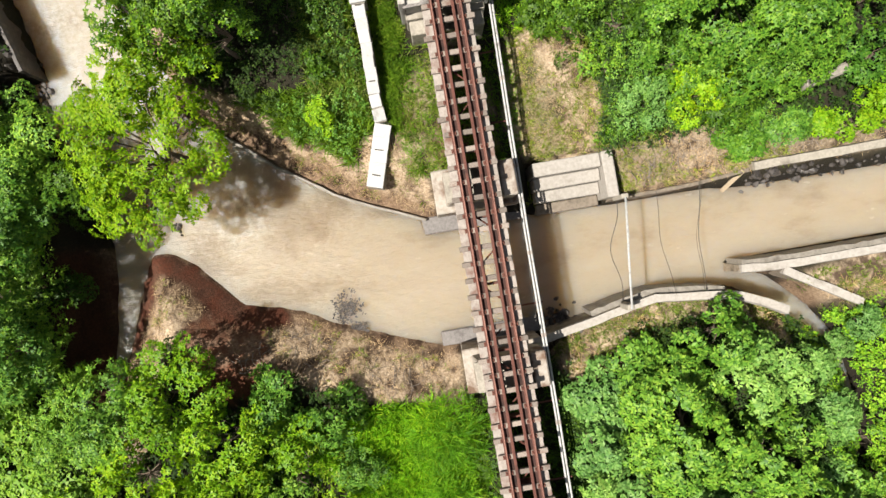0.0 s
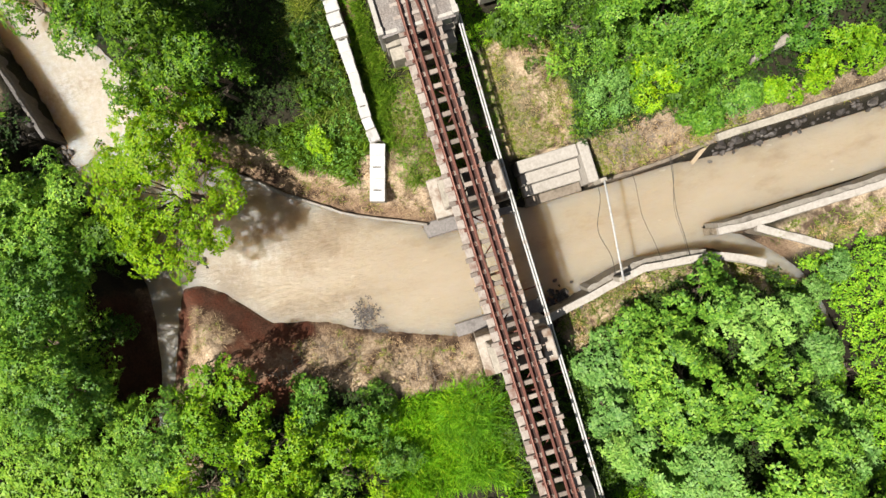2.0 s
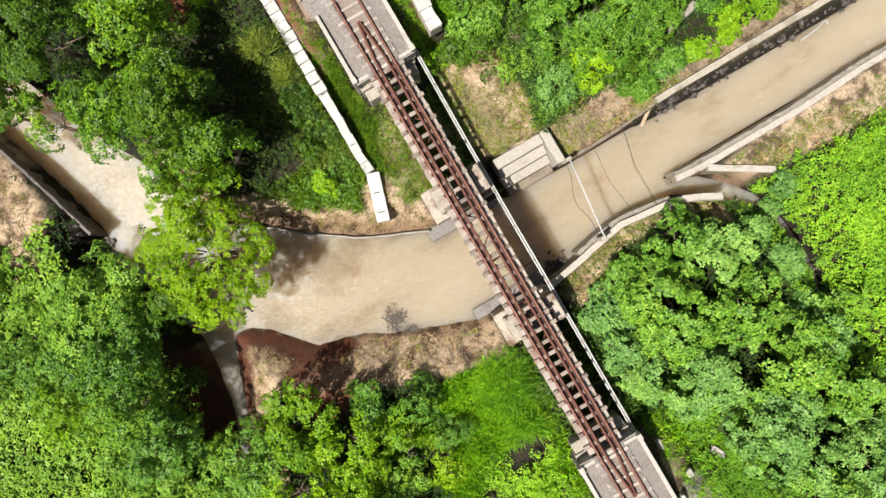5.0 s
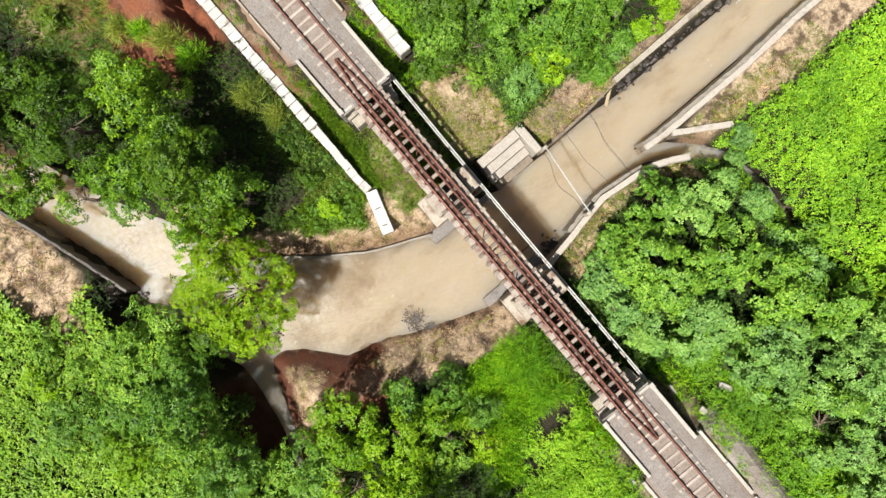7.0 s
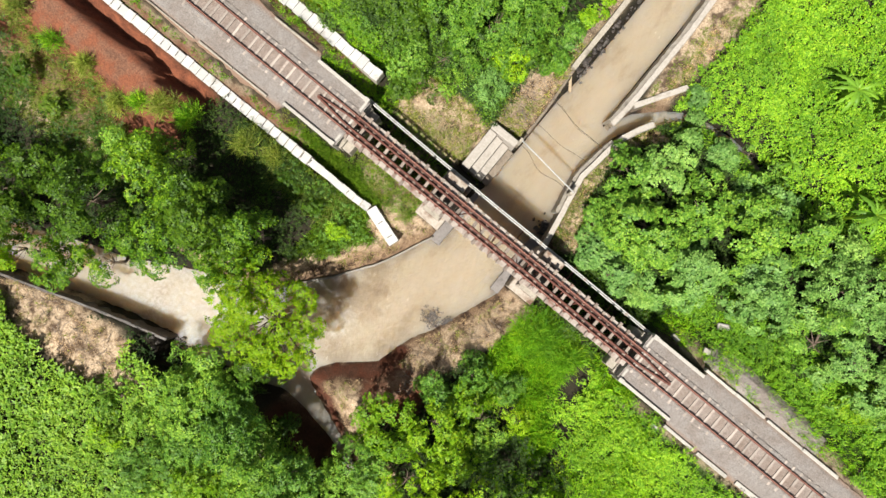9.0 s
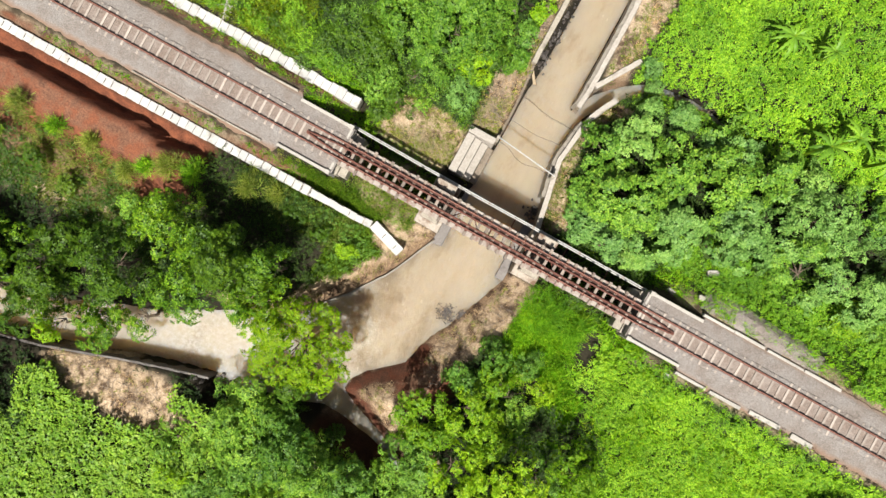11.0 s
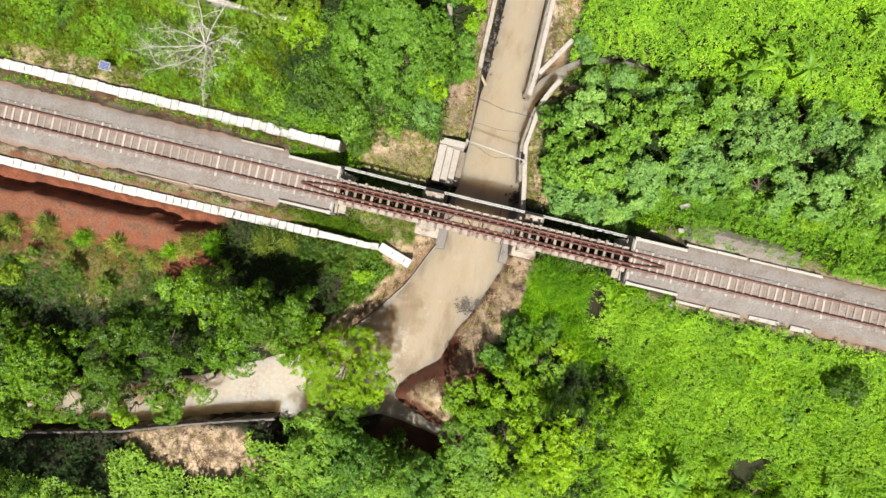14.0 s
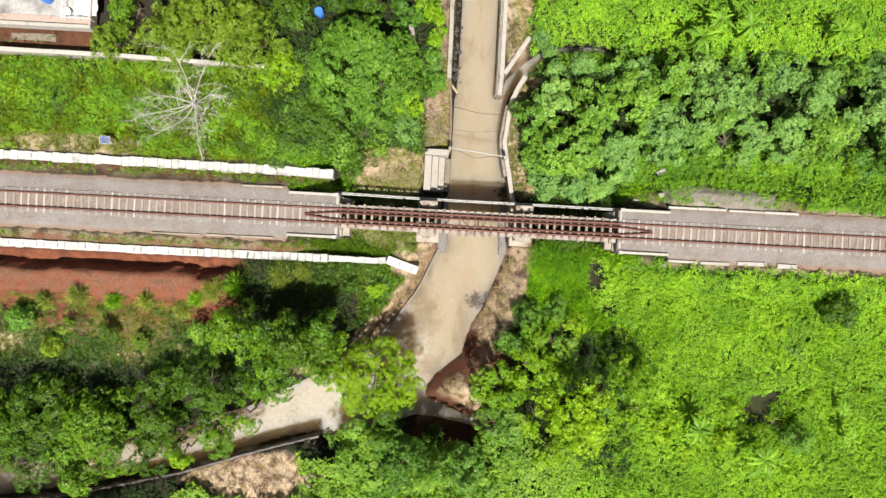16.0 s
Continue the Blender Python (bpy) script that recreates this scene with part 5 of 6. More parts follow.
TREES = [
    (-15.4, 16.4, 1.8, 6.6, 'leaf_dark', 'broad'),
    (-12.2, 18.8, 2.2, 7.0, 'leaf_dark', 'broad'),
    (-9.2, 17.6, 1.6, 6.4, 'leaf_dark', 'broad'),
    (-5.2, 18.2, 1.6, 6.0, 'leaf_lime', 'broad'),
    (-21.5, 18.0, 2.4, 7.0, 'leaf_dark', 'fine'),
    (-26.4, 17.4, 2.2, 7.0, 'leaf_olive', 'fine'),
    (-21.4, -9.9, 1.1, 6.2, 'leaf_mid', 'fine'),
    (-29.6, -10.3, 0.7, 4.6, 'leaf_dark', 'fine'),
    (-33.4, -9.9, 0.7, 4.6, 'leaf_olive', 'fine'),
    (-36.2, -9.4, 1.0, 5.7, 'leaf_mid', 'broad'),
    (25.2, -14.9, 1.2, 3.2, 'leaf_dark', 'bare'),
    (13.6, -14.2, 1.4, 4.9, 'leaf_lime', 'fine'),
    (15.8, -15.8, 1.3, 4.6, 'leaf_lime', 'fine'),
    (20.6, -16.4, 1.2, 4.6, 'leaf_lime', 'fine'),
    (21.6, -14.2, 1.1, 4.3, 'leaf_lime', 'fine'),
    (18.0, -17.6, 1.2, 4.2, 'leaf_lime', 'fine'),
    (28.2, -12.6, 0.8, 4.0, 'leaf_lime', 'fine'),
    (24.9, -7.0, 1.0, 4.0, 'leaf_lime', 'fine'),
    (21.8, -5.2, 1.1, 3.9, 'leaf_lime', 'fine'),
    (32.2, -12.0, 0.9, 4.0, 'leaf_lime', 'fine'),
    (26.6, -15.9, 1.3, 6.0, 'leaf_mid', 'fine'),
    (24.6, -10.4, 0.9, 2.6, 'leaf_mid', 'fine'),
    (26.6, -9.2, 0.8, 2.4, 'leaf_mid', 'fine'),
    (23.4, -16.2, 1.4, 6.4, 'leaf_lime', 'fine'),
    (12.6, -11.4, 1.7, 7.6, 'leaf_lime', 'broad'),
    (5.5, 3.7, 1.2, 4.0, 'leaf_blue', 'rosette'),
    (9.2, 3.5, 1.1, 3.8, 'leaf_blue', 'rosette'),
    (11.0, 5.2, 1.2, 4.0, 'leaf_mid', 'rosette'),
    (4.6, 5.7, 1.1, 4.0, 'leaf_mid', 'rosette'),
    (6.9, -6.6, 1.1, 3.6, 'leaf_mid', 'fine'),
    (8.6, -7.9, 1.2, 3.9, 'leaf_lime', 'fine'),
    (7.6, -9.9, 1.2, 4.2, 'leaf_mid', 'broad'),
    (-2.6, -18.0, 0.9, 2.8, 'leaf_dark', 'fine'),
    (1.4, -18.9, 1.0, 3.0, 'leaf_sun', 'fine'),
    (-11.2, -9.0, 1.7, 8.8, 'leaf_sun', 'fine'),
    (-15.8, -9.2, 1.9, 10.0, 'leaf_sun', 'fine'),
    (-28.2, 15.6, 2.1, 6.6, 'leaf_sun', 'fine'),
    (-22.0, 15.0, 2.8, 7.6, 'leaf_olive', 'fine'),
    (-30.4, 13.2, 1.2, 5.4, 'leaf_sun', 'fine'),
    (5.7, -8.9, 1.7, 4.8, 'leaf_lime', 'broad'),
    (3.5, -9.7, 1.4, 4.4, 'leaf_mid', 'broad'),
    (6.5, -12.0, 1.8, 5.6, 'leaf_lime', 'broad'),
    (5.6, -15.0, 2.1, 7.0, 'leaf_lime', 'broad'),
    (2.6, -15.9, 1.9, 7.0, 'leaf_mid', 'broad'),
    (9.2, -16.4, 2.0, 6.4, 'leaf_lime', 'broad'),
    (6.8, -17.8, 2.0, 6.0, 'leaf_lime', 'fine'),
    (-12.2, -12.1, 1.2, 5.2, 'leaf_lime', 'fine'),
    (-10.0, -13.4, 1.4, 5.0, 'leaf_lime', 'fine'),
    (11.8, 12.5, 1.8, 5.2, 'leaf_blue', 'rosette'),
    (15.0, 12.6, 2.0, 6.0, 'leaf_mid', 'rosette'),
    (17.0, 13.4, 1.7, 5.4, 'leaf_blue', 'rosette'),
    (21.2, 13.3, 2.0, 6.4, 'leaf_mid', 'rosette'),
    (23.6, 13.6, 1.7, 6.0, 'leaf_blue', 'rosette'),
    (28.4, 13.2, 2.0, 6.2, 'leaf_mid', 'rosette'),
    (32.6, 13.4, 2.1, 6.2, 'leaf_blue', 'rosette'),
    (-10.7, -11.3, 1.7, 5.6, 'leaf_lime', 'broad'),
    (-8.1, -5.6, 0.8, 3.3, 'leaf_lime', 'fine'),
    (-10.2, -5.4, 0.8, 3.4, 'leaf_dark', 'fine'),
    (-9.9, -19.7, 2.1, 5, 'leaf_mid', 'fine'),
    (-6.4, -18.6, 2.2, 5.8, 'leaf_green', 'broad'),
    (-6.7, -21.9, 2.1, 5, 'leaf_mid', 'broad'),
    (-6.3, -15.7, 1.6, 5.4, 'leaf_dark', 'broad'),
    (-7.9, -25.1, 2.1, 4.8, 'leaf_mid', 'fine'),
    (-2.7, -19.9, 2.0, 8.2, 'leaf_green', 'broad'),
    (-0.2, -19.4, 1.9, 7.2, 'leaf_mid', 'broad'),
    (-11.0, -24.6, 1.6, 4.2, 'leaf_lime', 'fine'),
    (-4.3, -24.0, 2.0, 4.6, 'leaf_lime', 'fine'),
    (-9.6, 11.5, 4.2, 9.2, 'leaf_green', 'dome'),
    (5.9, 13.2, 0.8, 2.7, 'leaf_blue', 'rosette'),
    (8.3, 13.6, 0.9, 3.0, 'leaf_blue', 'rosette'),
    (4.5, 16.0, 0.7, 2.6, 'leaf_blue', 'fine'),
    (5.7, 15.3, 0.7, 1.6, 'leaf_blue', 'fine'),
    (9.9, 15.5, 1.0, 2.6, 'leaf_blue', 'fine'),
    (11.6, 15.1, 1.1, 3.0, 'leaf_mid', 'fine'),
    (13.2, 14.6, 1.1, 3.2, 'leaf_blue', 'fine'),
    (8.0, 14.3, 0.8, 2.2, 'leaf_blue', 'fine'),
    (11.0, 13.7, 1.0, 3.4, 'leaf_mid', 'rosette'),
    # four tall trees out of view, added to cast shade behind the river wall
    (-34.0, -29.0, 2.8, 12.5, 'leaf_mid', 'fine'),
    (-29.6, -29.2, 2.8, 12.0, 'leaf_mid', 'fine'),
    (-38.4, -29.0, 2.9, 12.5, 'leaf_dark', 'fine'),
    (-25.2, -28.8, 2.3, 10.5, 'leaf_mid', 'fine'),
    (-27.0, -11.0, 0.7, 4.0, 'leaf_olive', 'fine'),
    (-34.5, -11.9, 0.8, 4.0, 'leaf_olive', 'fine'),
    (-37.5, -9.8, 0.8, 4.2, 'leaf_dark', 'fine'),
    (-20.6, -6.4, 0.8, 4.8, 'reed', 'grass'),
    (-23.4, -8.1, 0.7, 4.7, 'reed', 'grass'),
    (-19.2, -6.0, 0.7, 4.6, 'grass_tall', 'grass'),
    (-26.0, -7.5, 0.5, 5.6, 'reed', 'grass'),
    (-28.7, -7.7, 0.5, 5.6, 'grass_tall', 'grass'),
    (-31.4, -7.3, 0.6, 5.6, 'reed', 'grass'),
    (-34.2, -7.8, 0.6, 5.6, 'reed', 'grass'),
    (-22.0, -7.2, 0.5, 5.2, 'grass_tall', 'grass'),
    (-15.6, -4.9, 0.9, 4.6, 'reed', 'grass'),
    (-13.9, -4.6, 0.8, 4.6, 'reed', 'grass'),
    (-6.3, 7.5, 1.2, 4.8, 'leaf_blue', 'fine'),
    (-6.4, 9.7, 1.3, 5.0, 'leaf_lime', 'broad'),
    (-5.9, 11.2, 1.3, 4.8, 'leaf_dark', 'broad'),
    (-8.2, 11.0, 2.0, 6.8, 'leaf_dark', 'fine'),
    (-7.0, 12.2, 1.5, 6.0, 'leaf_dark', 'broad'),
    (-9.8, 5.1, 1.4, 3.9, 'leaf_dark', 'fine'),
    (-8.3, 6.2, 1.2, 4.0, 'leaf_mid', 'fine'),
    (-9.9, 6.9, 1.3, 4.5, 'leaf_dark', 'fine'),
    (-4.2, 13.6, 1.0, 3.6, 'leaf_mid', 'broad'),
    (-4.2, 15.4, 0.8, 3.4, 'leaf_lime', 'broad'),
    (-4.4, 11.8, 1.1, 3.3, 'leaf_green', 'broad'),
    (-9.5, 9.2, 1.5, 5.2, 'leaf_dark', 'fine'),
    (-10.8, 3.9, 0.8, 3.4, 'leaf_dark', 'fine'),
    (7.3, 3.4, 1.4, 4.6, 'leaf_blue', 'rosette'),
    (-7.7, 9.2, 2.0, 4.8, 'leaf_green', 'fine'),
    (-11.5, 5.6, 1.7, 3.9, 'leaf_mid', 'fine'),
    (-18.1, -16.4, 2.0, 6, 'leaf_sun', 'broad'),
    (-21.2, -18.0, 2.0, 6.2, 'leaf_sun', 'broad'),
    (-26.2, -20.4, 1.9, 6, 'leaf_dark', 'broad'),
    (-31.0, -22.0, 2.0, 6, 'leaf_sun', 'broad'),
    (-20.4, -19.0, 1.3, 5.4, 'leaf_sun', 'broad'),
    (-23.2, -20.0, 1.3, 5.2, 'leaf_lime', 'broad'),
    (-6.6, 17.2, 1.3, 5.6, 'leaf_green', 'broad'),
    (-4.6, 16.7, 0.9, 4.2, 'leaf_lime', 'broad'),
    (-23.8, -18.5, 2.0, 5.5, 'leaf_dark', 'broad'),
    (-28.3, -19.8, 2.3, 5.5, 'leaf_sun', 'broad'),
    (-32.7, -20.1, 2.6, 6, 'leaf_sun', 'broad'),
    (-18.8, 13.4, 3.4, 8, 'leaf_olive', 'fine'),
    (-25.1, 13.9, 3.3, 7.5, 'leaf_olive', 'fine'),
    (-29.6, 12.7, 1.8, 7, 'leaf_olive', 'fine'),
    (-17.3, 6.6, 2.9, 4.5, 'leaf_dark', 'fine'),
    (-20.0, 9.3, 2.3, 5, 'leaf_dark', 'fine'),
    (-13.5, 8.3, 2.8, 5, 'leaf_dark', 'broad'),
    (-16.6, 11.1, 1.8, 6, 'leaf_lime', 'broad'),
    (6.9, 6.6, 3.0, 6.5, 'leaf_mid', 'rosette'),
    (5.7, 10.5, 2.0, 4.8, 'leaf_blue', 'rosette'),
    (3.6, 8.7, 1.7, 5.4, 'leaf_mid', 'rosette'),
    (10.5, 6.1, 2.8, 6.5, 'leaf_blue', 'rosette'),
    (9.1, 10.1, 2.3, 5.5, 'leaf_mid', 'rosette'),
    (12.8, 10.3, 2.7, 6.5, 'leaf_mid', 'rosette'),
    (14.9, 7.9, 2.7, 7, 'leaf_blue', 'rosette'),
    (18.6, 10.9, 3.1, 7, 'leaf_blue', 'rosette'),
    (19.5, 8.0, 2.4, 6.5, 'leaf_mid', 'rosette'),
    (22.9, 8.6, 3.0, 7.5, 'leaf_blue', 'rosette'),
    (25.9, 11.5, 2.5, 7, 'leaf_blue', 'rosette'),
    (27.6, 8.0, 2.6, 7, 'leaf_mid', 'rosette'),
    (30.8, 10.6, 2.6, 7, 'leaf_blue', 'rosette'),
    (32.2, 7.4, 2.3, 6, 'leaf_mid', 'rosette'),
    (24.3, 6.6, 1.3, 4.6, 'leaf_lime', 'fine'),
    (30.0, 6.3, 1.3, 4.4, 'leaf_lime', 'fine'),
    (34.4, 9.1, 3.1, 7, 'leaf_mid', 'rosette'),
    (6.3, -2.7, 1.6, 4.2, 'grass_tall', 'grass'),
    (8.6, -3.0, 1.3, 3.9, 'grass_tall', 'grass'),
    (5.6, -3.6, 0.9, 3.4, 'grass_tall', 'grass'),
    (4.6, -7.6, 1.4, 4.4, 'leaf_mid', 'broad'),
    (2.1, -13.1, 2.3, 6.8, 'leaf_lime', 'broad'),
    (4.5, -11.4, 2.0, 5.8, 'leaf_lime', 'broad'),
    (9.2, -14.0, 2.4, 10.4, 'leaf_lime', 'broad'),
    (3.4, -17.7, 2.8, 5.5, 'leaf_mid', 'fine'),
    (11.2, -13.4, 1.7, 5.0, 'leaf_mid', 'fine'),
    (-8.1, -19.9, 3.4, 5.5, 'leaf_mid', 'broad'),
    (-4.9, -19.6, 2.4, 8.0, 'leaf_green', 'broad'),
    (-0.0, -21.2, 2.8, 5, 'leaf_mid', 'fine'),
    (6.9, -9.0, 2.1, 5, 'leaf_olive', 'bare'),
    (29.3, -5.3, 1.4, 6.4, 'leaf_dark', 'broad'),
    (-12.0, -23.0, 2.3, 4.6, 'leaf_mid', 'fine'),
    (-18.1, -9.6, 2.6, 10.2, 'leaf_sun', 'broad'),
    (-13.5, -9.7, 2.3, 10.4, 'leaf_dark', 'dome'),
    (-15.4, -12.5, 2.6, 9.4, 'leaf_sun', 'broad'),
    (-11.5, -11.6, 1.7, 8.6, 'leaf_sun', 'broad'),
    (-20.5, -13.5, 2.9, 9.6, 'leaf_dark', 'broad'),
    (-25.4, -16.6, 2.6, 7, 'leaf_dark', 'broad'),
    (-30.1, -17.6, 2.9, 6.5, 'leaf_sun', 'broad'),
    (-34.2, -16.9, 2.7, 6.5, 'leaf_dark', 'broad'),
    (-34.8, -20.7, 2.9, 6.5, 'leaf_dark', 'broad'),
    (-12.6, -6.2, 1.4, 3.6, 'leaf_dark', 'fine'),
    (-15.0, -9.0, 1.5, 9.0, 'leaf_dark', 'dome'),
    (-12.4, -8.7, 1.6, 8.6, 'leaf_sun', 'dome'),
    (-24.6, -14.6, 1.8, 5.8, 'leaf_dark', 'broad'),
    (-38.5, -18.3, 3.1, 6.5, 'leaf_sun', 'broad'),
]
for spec in TREES:
    tree(*spec)


# the light-leaved tree that hangs over the river
def river_tree(x, y, reach, spread, top):
    z0 = max(0.3, ground_z(x, y))
    t = thing("tree", (x, y, z0), "airy tree with yellow-green leaves leaning over the river", "tree")
    rng = np.random.default_rng(91)
    h = top - z0
    cs = []
    while len(cs) < 62:
        px, py = rng.uniform(-reach, reach), rng.uniform(-spread, spread)
        q = math.hypot(px / reach, py / spread)
        if q > 1 or min([math.hypot(px - c[0], py - c[1]) for c in cs] or [9]) < 0.46:
            continue
        thin = fbm(np.array([px * 0.5 + 3.0]), np.array([py * 0.5]), 77, 2)[0]
        if thin < (0.38 if py < -0.6 else 0.27):
            continue
        cs.append((px, py, h * (1 - 0.3 * q * q) - 0.4 - rng.uniform(0, 0.9), rng.uniform(0.42, 0.75)))
    cs = np.array(cs)
    c, tr, n = sprays(cs, 0.28, rng, 0.5, 0.15, 0.15, 0.25)
    p, ax = spray_points(c, tr, n, 46, rng, 0.4)
    v, f = rosettes(p, ax, 6, 0.15, slim=0.42, spread=(-0.2, 0.5))
    soup("crown", v, f, M["leaf_glow"], t)
    part("trunk", trunk_mesh(cs[::5], h, 0.2, rng, 0.2), M["bark"], t, "brown bark")
    for k in range(0, len(cs), 2):
        b = Vector(cs[k][:3])
        a = Vector((b.x * 0.25, b.y * 0.25, h * 0.35))
        part("bough", tube(bmesh.new(), [a, a.lerp(b, 0.5) + Vector((0.1, 0.1, 0.25)), b], [0.05, 0.032, 0.012], 4), M["bark"], t, "thin brown bough")


river_tree(-7.7, -12.8, 4.1, 2.75, 6.6)


def dead_tree(x, y, h):
    z0 = ground_z(x, y)
    t = thing("dead_tree", (x, y, z0), "bare dead tree with long bleached grey branches and fine twigs", "tree")
    rng = random.Random(12)

    def stray(k, low=-0.4, high=0.4):
        return Vector((rng.uniform(-k, k), rng.uniform(-k, k), rng.uniform(low, high) * k))

    def course(a, way, length, steps, bend):
        pts, p, w = [Vector(a)], Vector(a), Vector(way).normalized()
        turn = stray(bend)                      # each branch keeps to its own curve
        for _ in range(steps):
            w = (w + turn + stray(bend * 0.7)).normalized()
            p = p + w * length / steps
            pts.append(p.copy())
        return pts, w

    def taper(r, n):
        return [r * (1 - 0.85 * k / n) for k in range(n + 1)]

    fork = Vector((0.1, 0.1, h * 0.3))
    part("trunk", tube(bmesh.new(), [(0, 0, -0.3), (0.15, 0.0, h * 0.16), fork], [0.17, 0.13, 0.09], 8), M["deadwood"], t)
    for angle, long, lift in ((72, 5.0, 0.45), (98, 4.4, 0.7), (128, 2.6, 0.8), (165, 3.4, 0.5), (205, 4.0, 0.4), (240, 3.6, 0.5),
                              (262, 4.4, 0.35), (290, 3.6, 0.5), (318, 3.2, 0.4), (352, 3.4, 0.6), (25, 2.6, 0.8)):
        start = fork - Vector((0, 0, rng.uniform(0, 0.6)))
        pts, _ = course(start, (math.cos(radians(angle)), math.sin(radians(angle)), lift), long, 7, 0.17)
        stem = part("stem", tube(bmesh.new(), pts, taper(0.05, 7), 6), M["deadwood"], t, "long curved grey stem")
        for k in (2, 3, 4, 5, 6, 7):
            ahead = (pts[k] - pts[k - 1]).normalized()
            boughs, w = course(pts[k], ahead * 0.75 + stray(0.9), rng.uniform(1.0, 2.1), 5, 0.22)
            bm = tube(bmesh.new(), boughs, taper(0.02, 5), 4)
            for q in boughs[1:]:
                for _ in range(3):
                    twig, _ = course(q, w * 0.6 + stray(1.0), rng.uniform(0.4, 1.0), 2, 0.3)
                    tube(bm, twig, taper(0.009, 2), 3)
            part("branch", bm, M["deadwood"], stem, "thin branch with fine twigs")


dead_tree(-23.0, 8.1, 5.2)


# bananas
def banana_leaf(length, width, seed):
    rng = random.Random(seed)
    bm = bmesh.new()
    rows = []
    n = 10
    for k in range(n + 1):
        s = k / n
        w = width * (math.sin(math.pi * min(1, s * 0.93 + 0.07)) ** 0.6) * 0.5 * (1 if k % 2 else rng.uniform(0.45, 0.95))
        x, z = length * (s - 0.18 * s * s), length * (0.55 * s - 0.75 * s * s)
        rows.append([bm.verts.new((x, w, z - w * 0.3)), bm.verts.new((x, 0, z)), bm.verts.new((x, -w, z - w * 0.3))])
    for a, b in zip(rows, rows[1:]):
        for i in (0, 1):
            bm.faces.new((a[i], a[i + 1], b[i + 1], b[i]))
    me = bpy.data.meshes.new("leaf")
    bm.to_mesh(me)
    bm.free()
    me.materials.append(M["banana"])
    return me


BANANA = [banana_leaf(1.9, 0.3, 1), banana_leaf(1.6, 0.27, 2), banana_leaf(1.3, 0.24, 3), banana_leaf(1.7, 0.22, 4)]


def banana(x, y, h, scale):
    z0 = ground_z(x, y)
    t = thing("banana_plant", (x, y, z0), "banana plant with long arching pale green leaves", "banana plant", "banana plants")
    part("stem", tube(bmesh.new(), [(0, 0, -0.2), (0.03, 0, h * 0.5), (0, 0.03, h)], [0.14, 0.11, 0.07], 9), M["leaf_olive"], t, "pale green stem")
    for k in range(15):
        o = link("leaf", random.choice(BANANA), None, t)
        s = scale * random.uniform(0.55, 1.15)
        o.matrix_local = pose(0, 0, h - 0.1, 0, random.uniform(-40, 14), 25 * k + random.uniform(-14, 14)) @ Matrix.Diagonal((s, s, s, 1))


for x, y, h, s in ((16.6, 15.5, 3.4, 1.2), (18.0, 16.9, 2.8, 0.9), (20.3, 16.4, 3.2, 1.1), (27.6, 16.6, 2.6, 0.9), (14.0, 21.2, 2.6, 1.0), (11.4, 21.2, 2.6, 1.05), (11.8, 16.2, 1.9, 0.7), (18.2, -15.3, 2.4, 1.1), (23.5, -17.4, 2.4, 1.2), (29.8, -13.2, 1.8, 0.6),
                   (30.3, -15.5, 2.2, 0.7), (33.0, 18.0, 2.6, 1.0), (25.0, 21.0, 2.6, 0.9)):
    banana(x, y, h, s)


# ---- low cover ----
def scatter(x0, x1, y0, y1, per_m2):
    n = int((x1 - x0) * (y1 - y0) * per_m2)
    return RNG.uniform(x0, x1, n), RNG.uniform(y0, y1, n)


def clear_of_line(x, y):
    """Off the ballast and off the drains."""
    ok = (np.abs(y) > np.where(np.abs(x) < 15.1, 1.85, 2.3 + 0.3 * fbm(x, y, 61))) | (np.abs(x) < 10.3)
    ok &= ~((np.abs(y + 3.45) < 0.27 + 0.2 * fbm(x * 1.5, y * 0 + 2, 66)) & (x < -7.4)) & ~((np.abs(y - 3.5) < 0.22 + 0.25 * fbm(x * 1.5, y * 0 + 4, 67)) & (x < -11.7))
    return ok & ~((np.abs(y + 3.35 + 0.33 * (x + 7.35)) < 0.48) & (x > -7.6) & (x < -4.5))


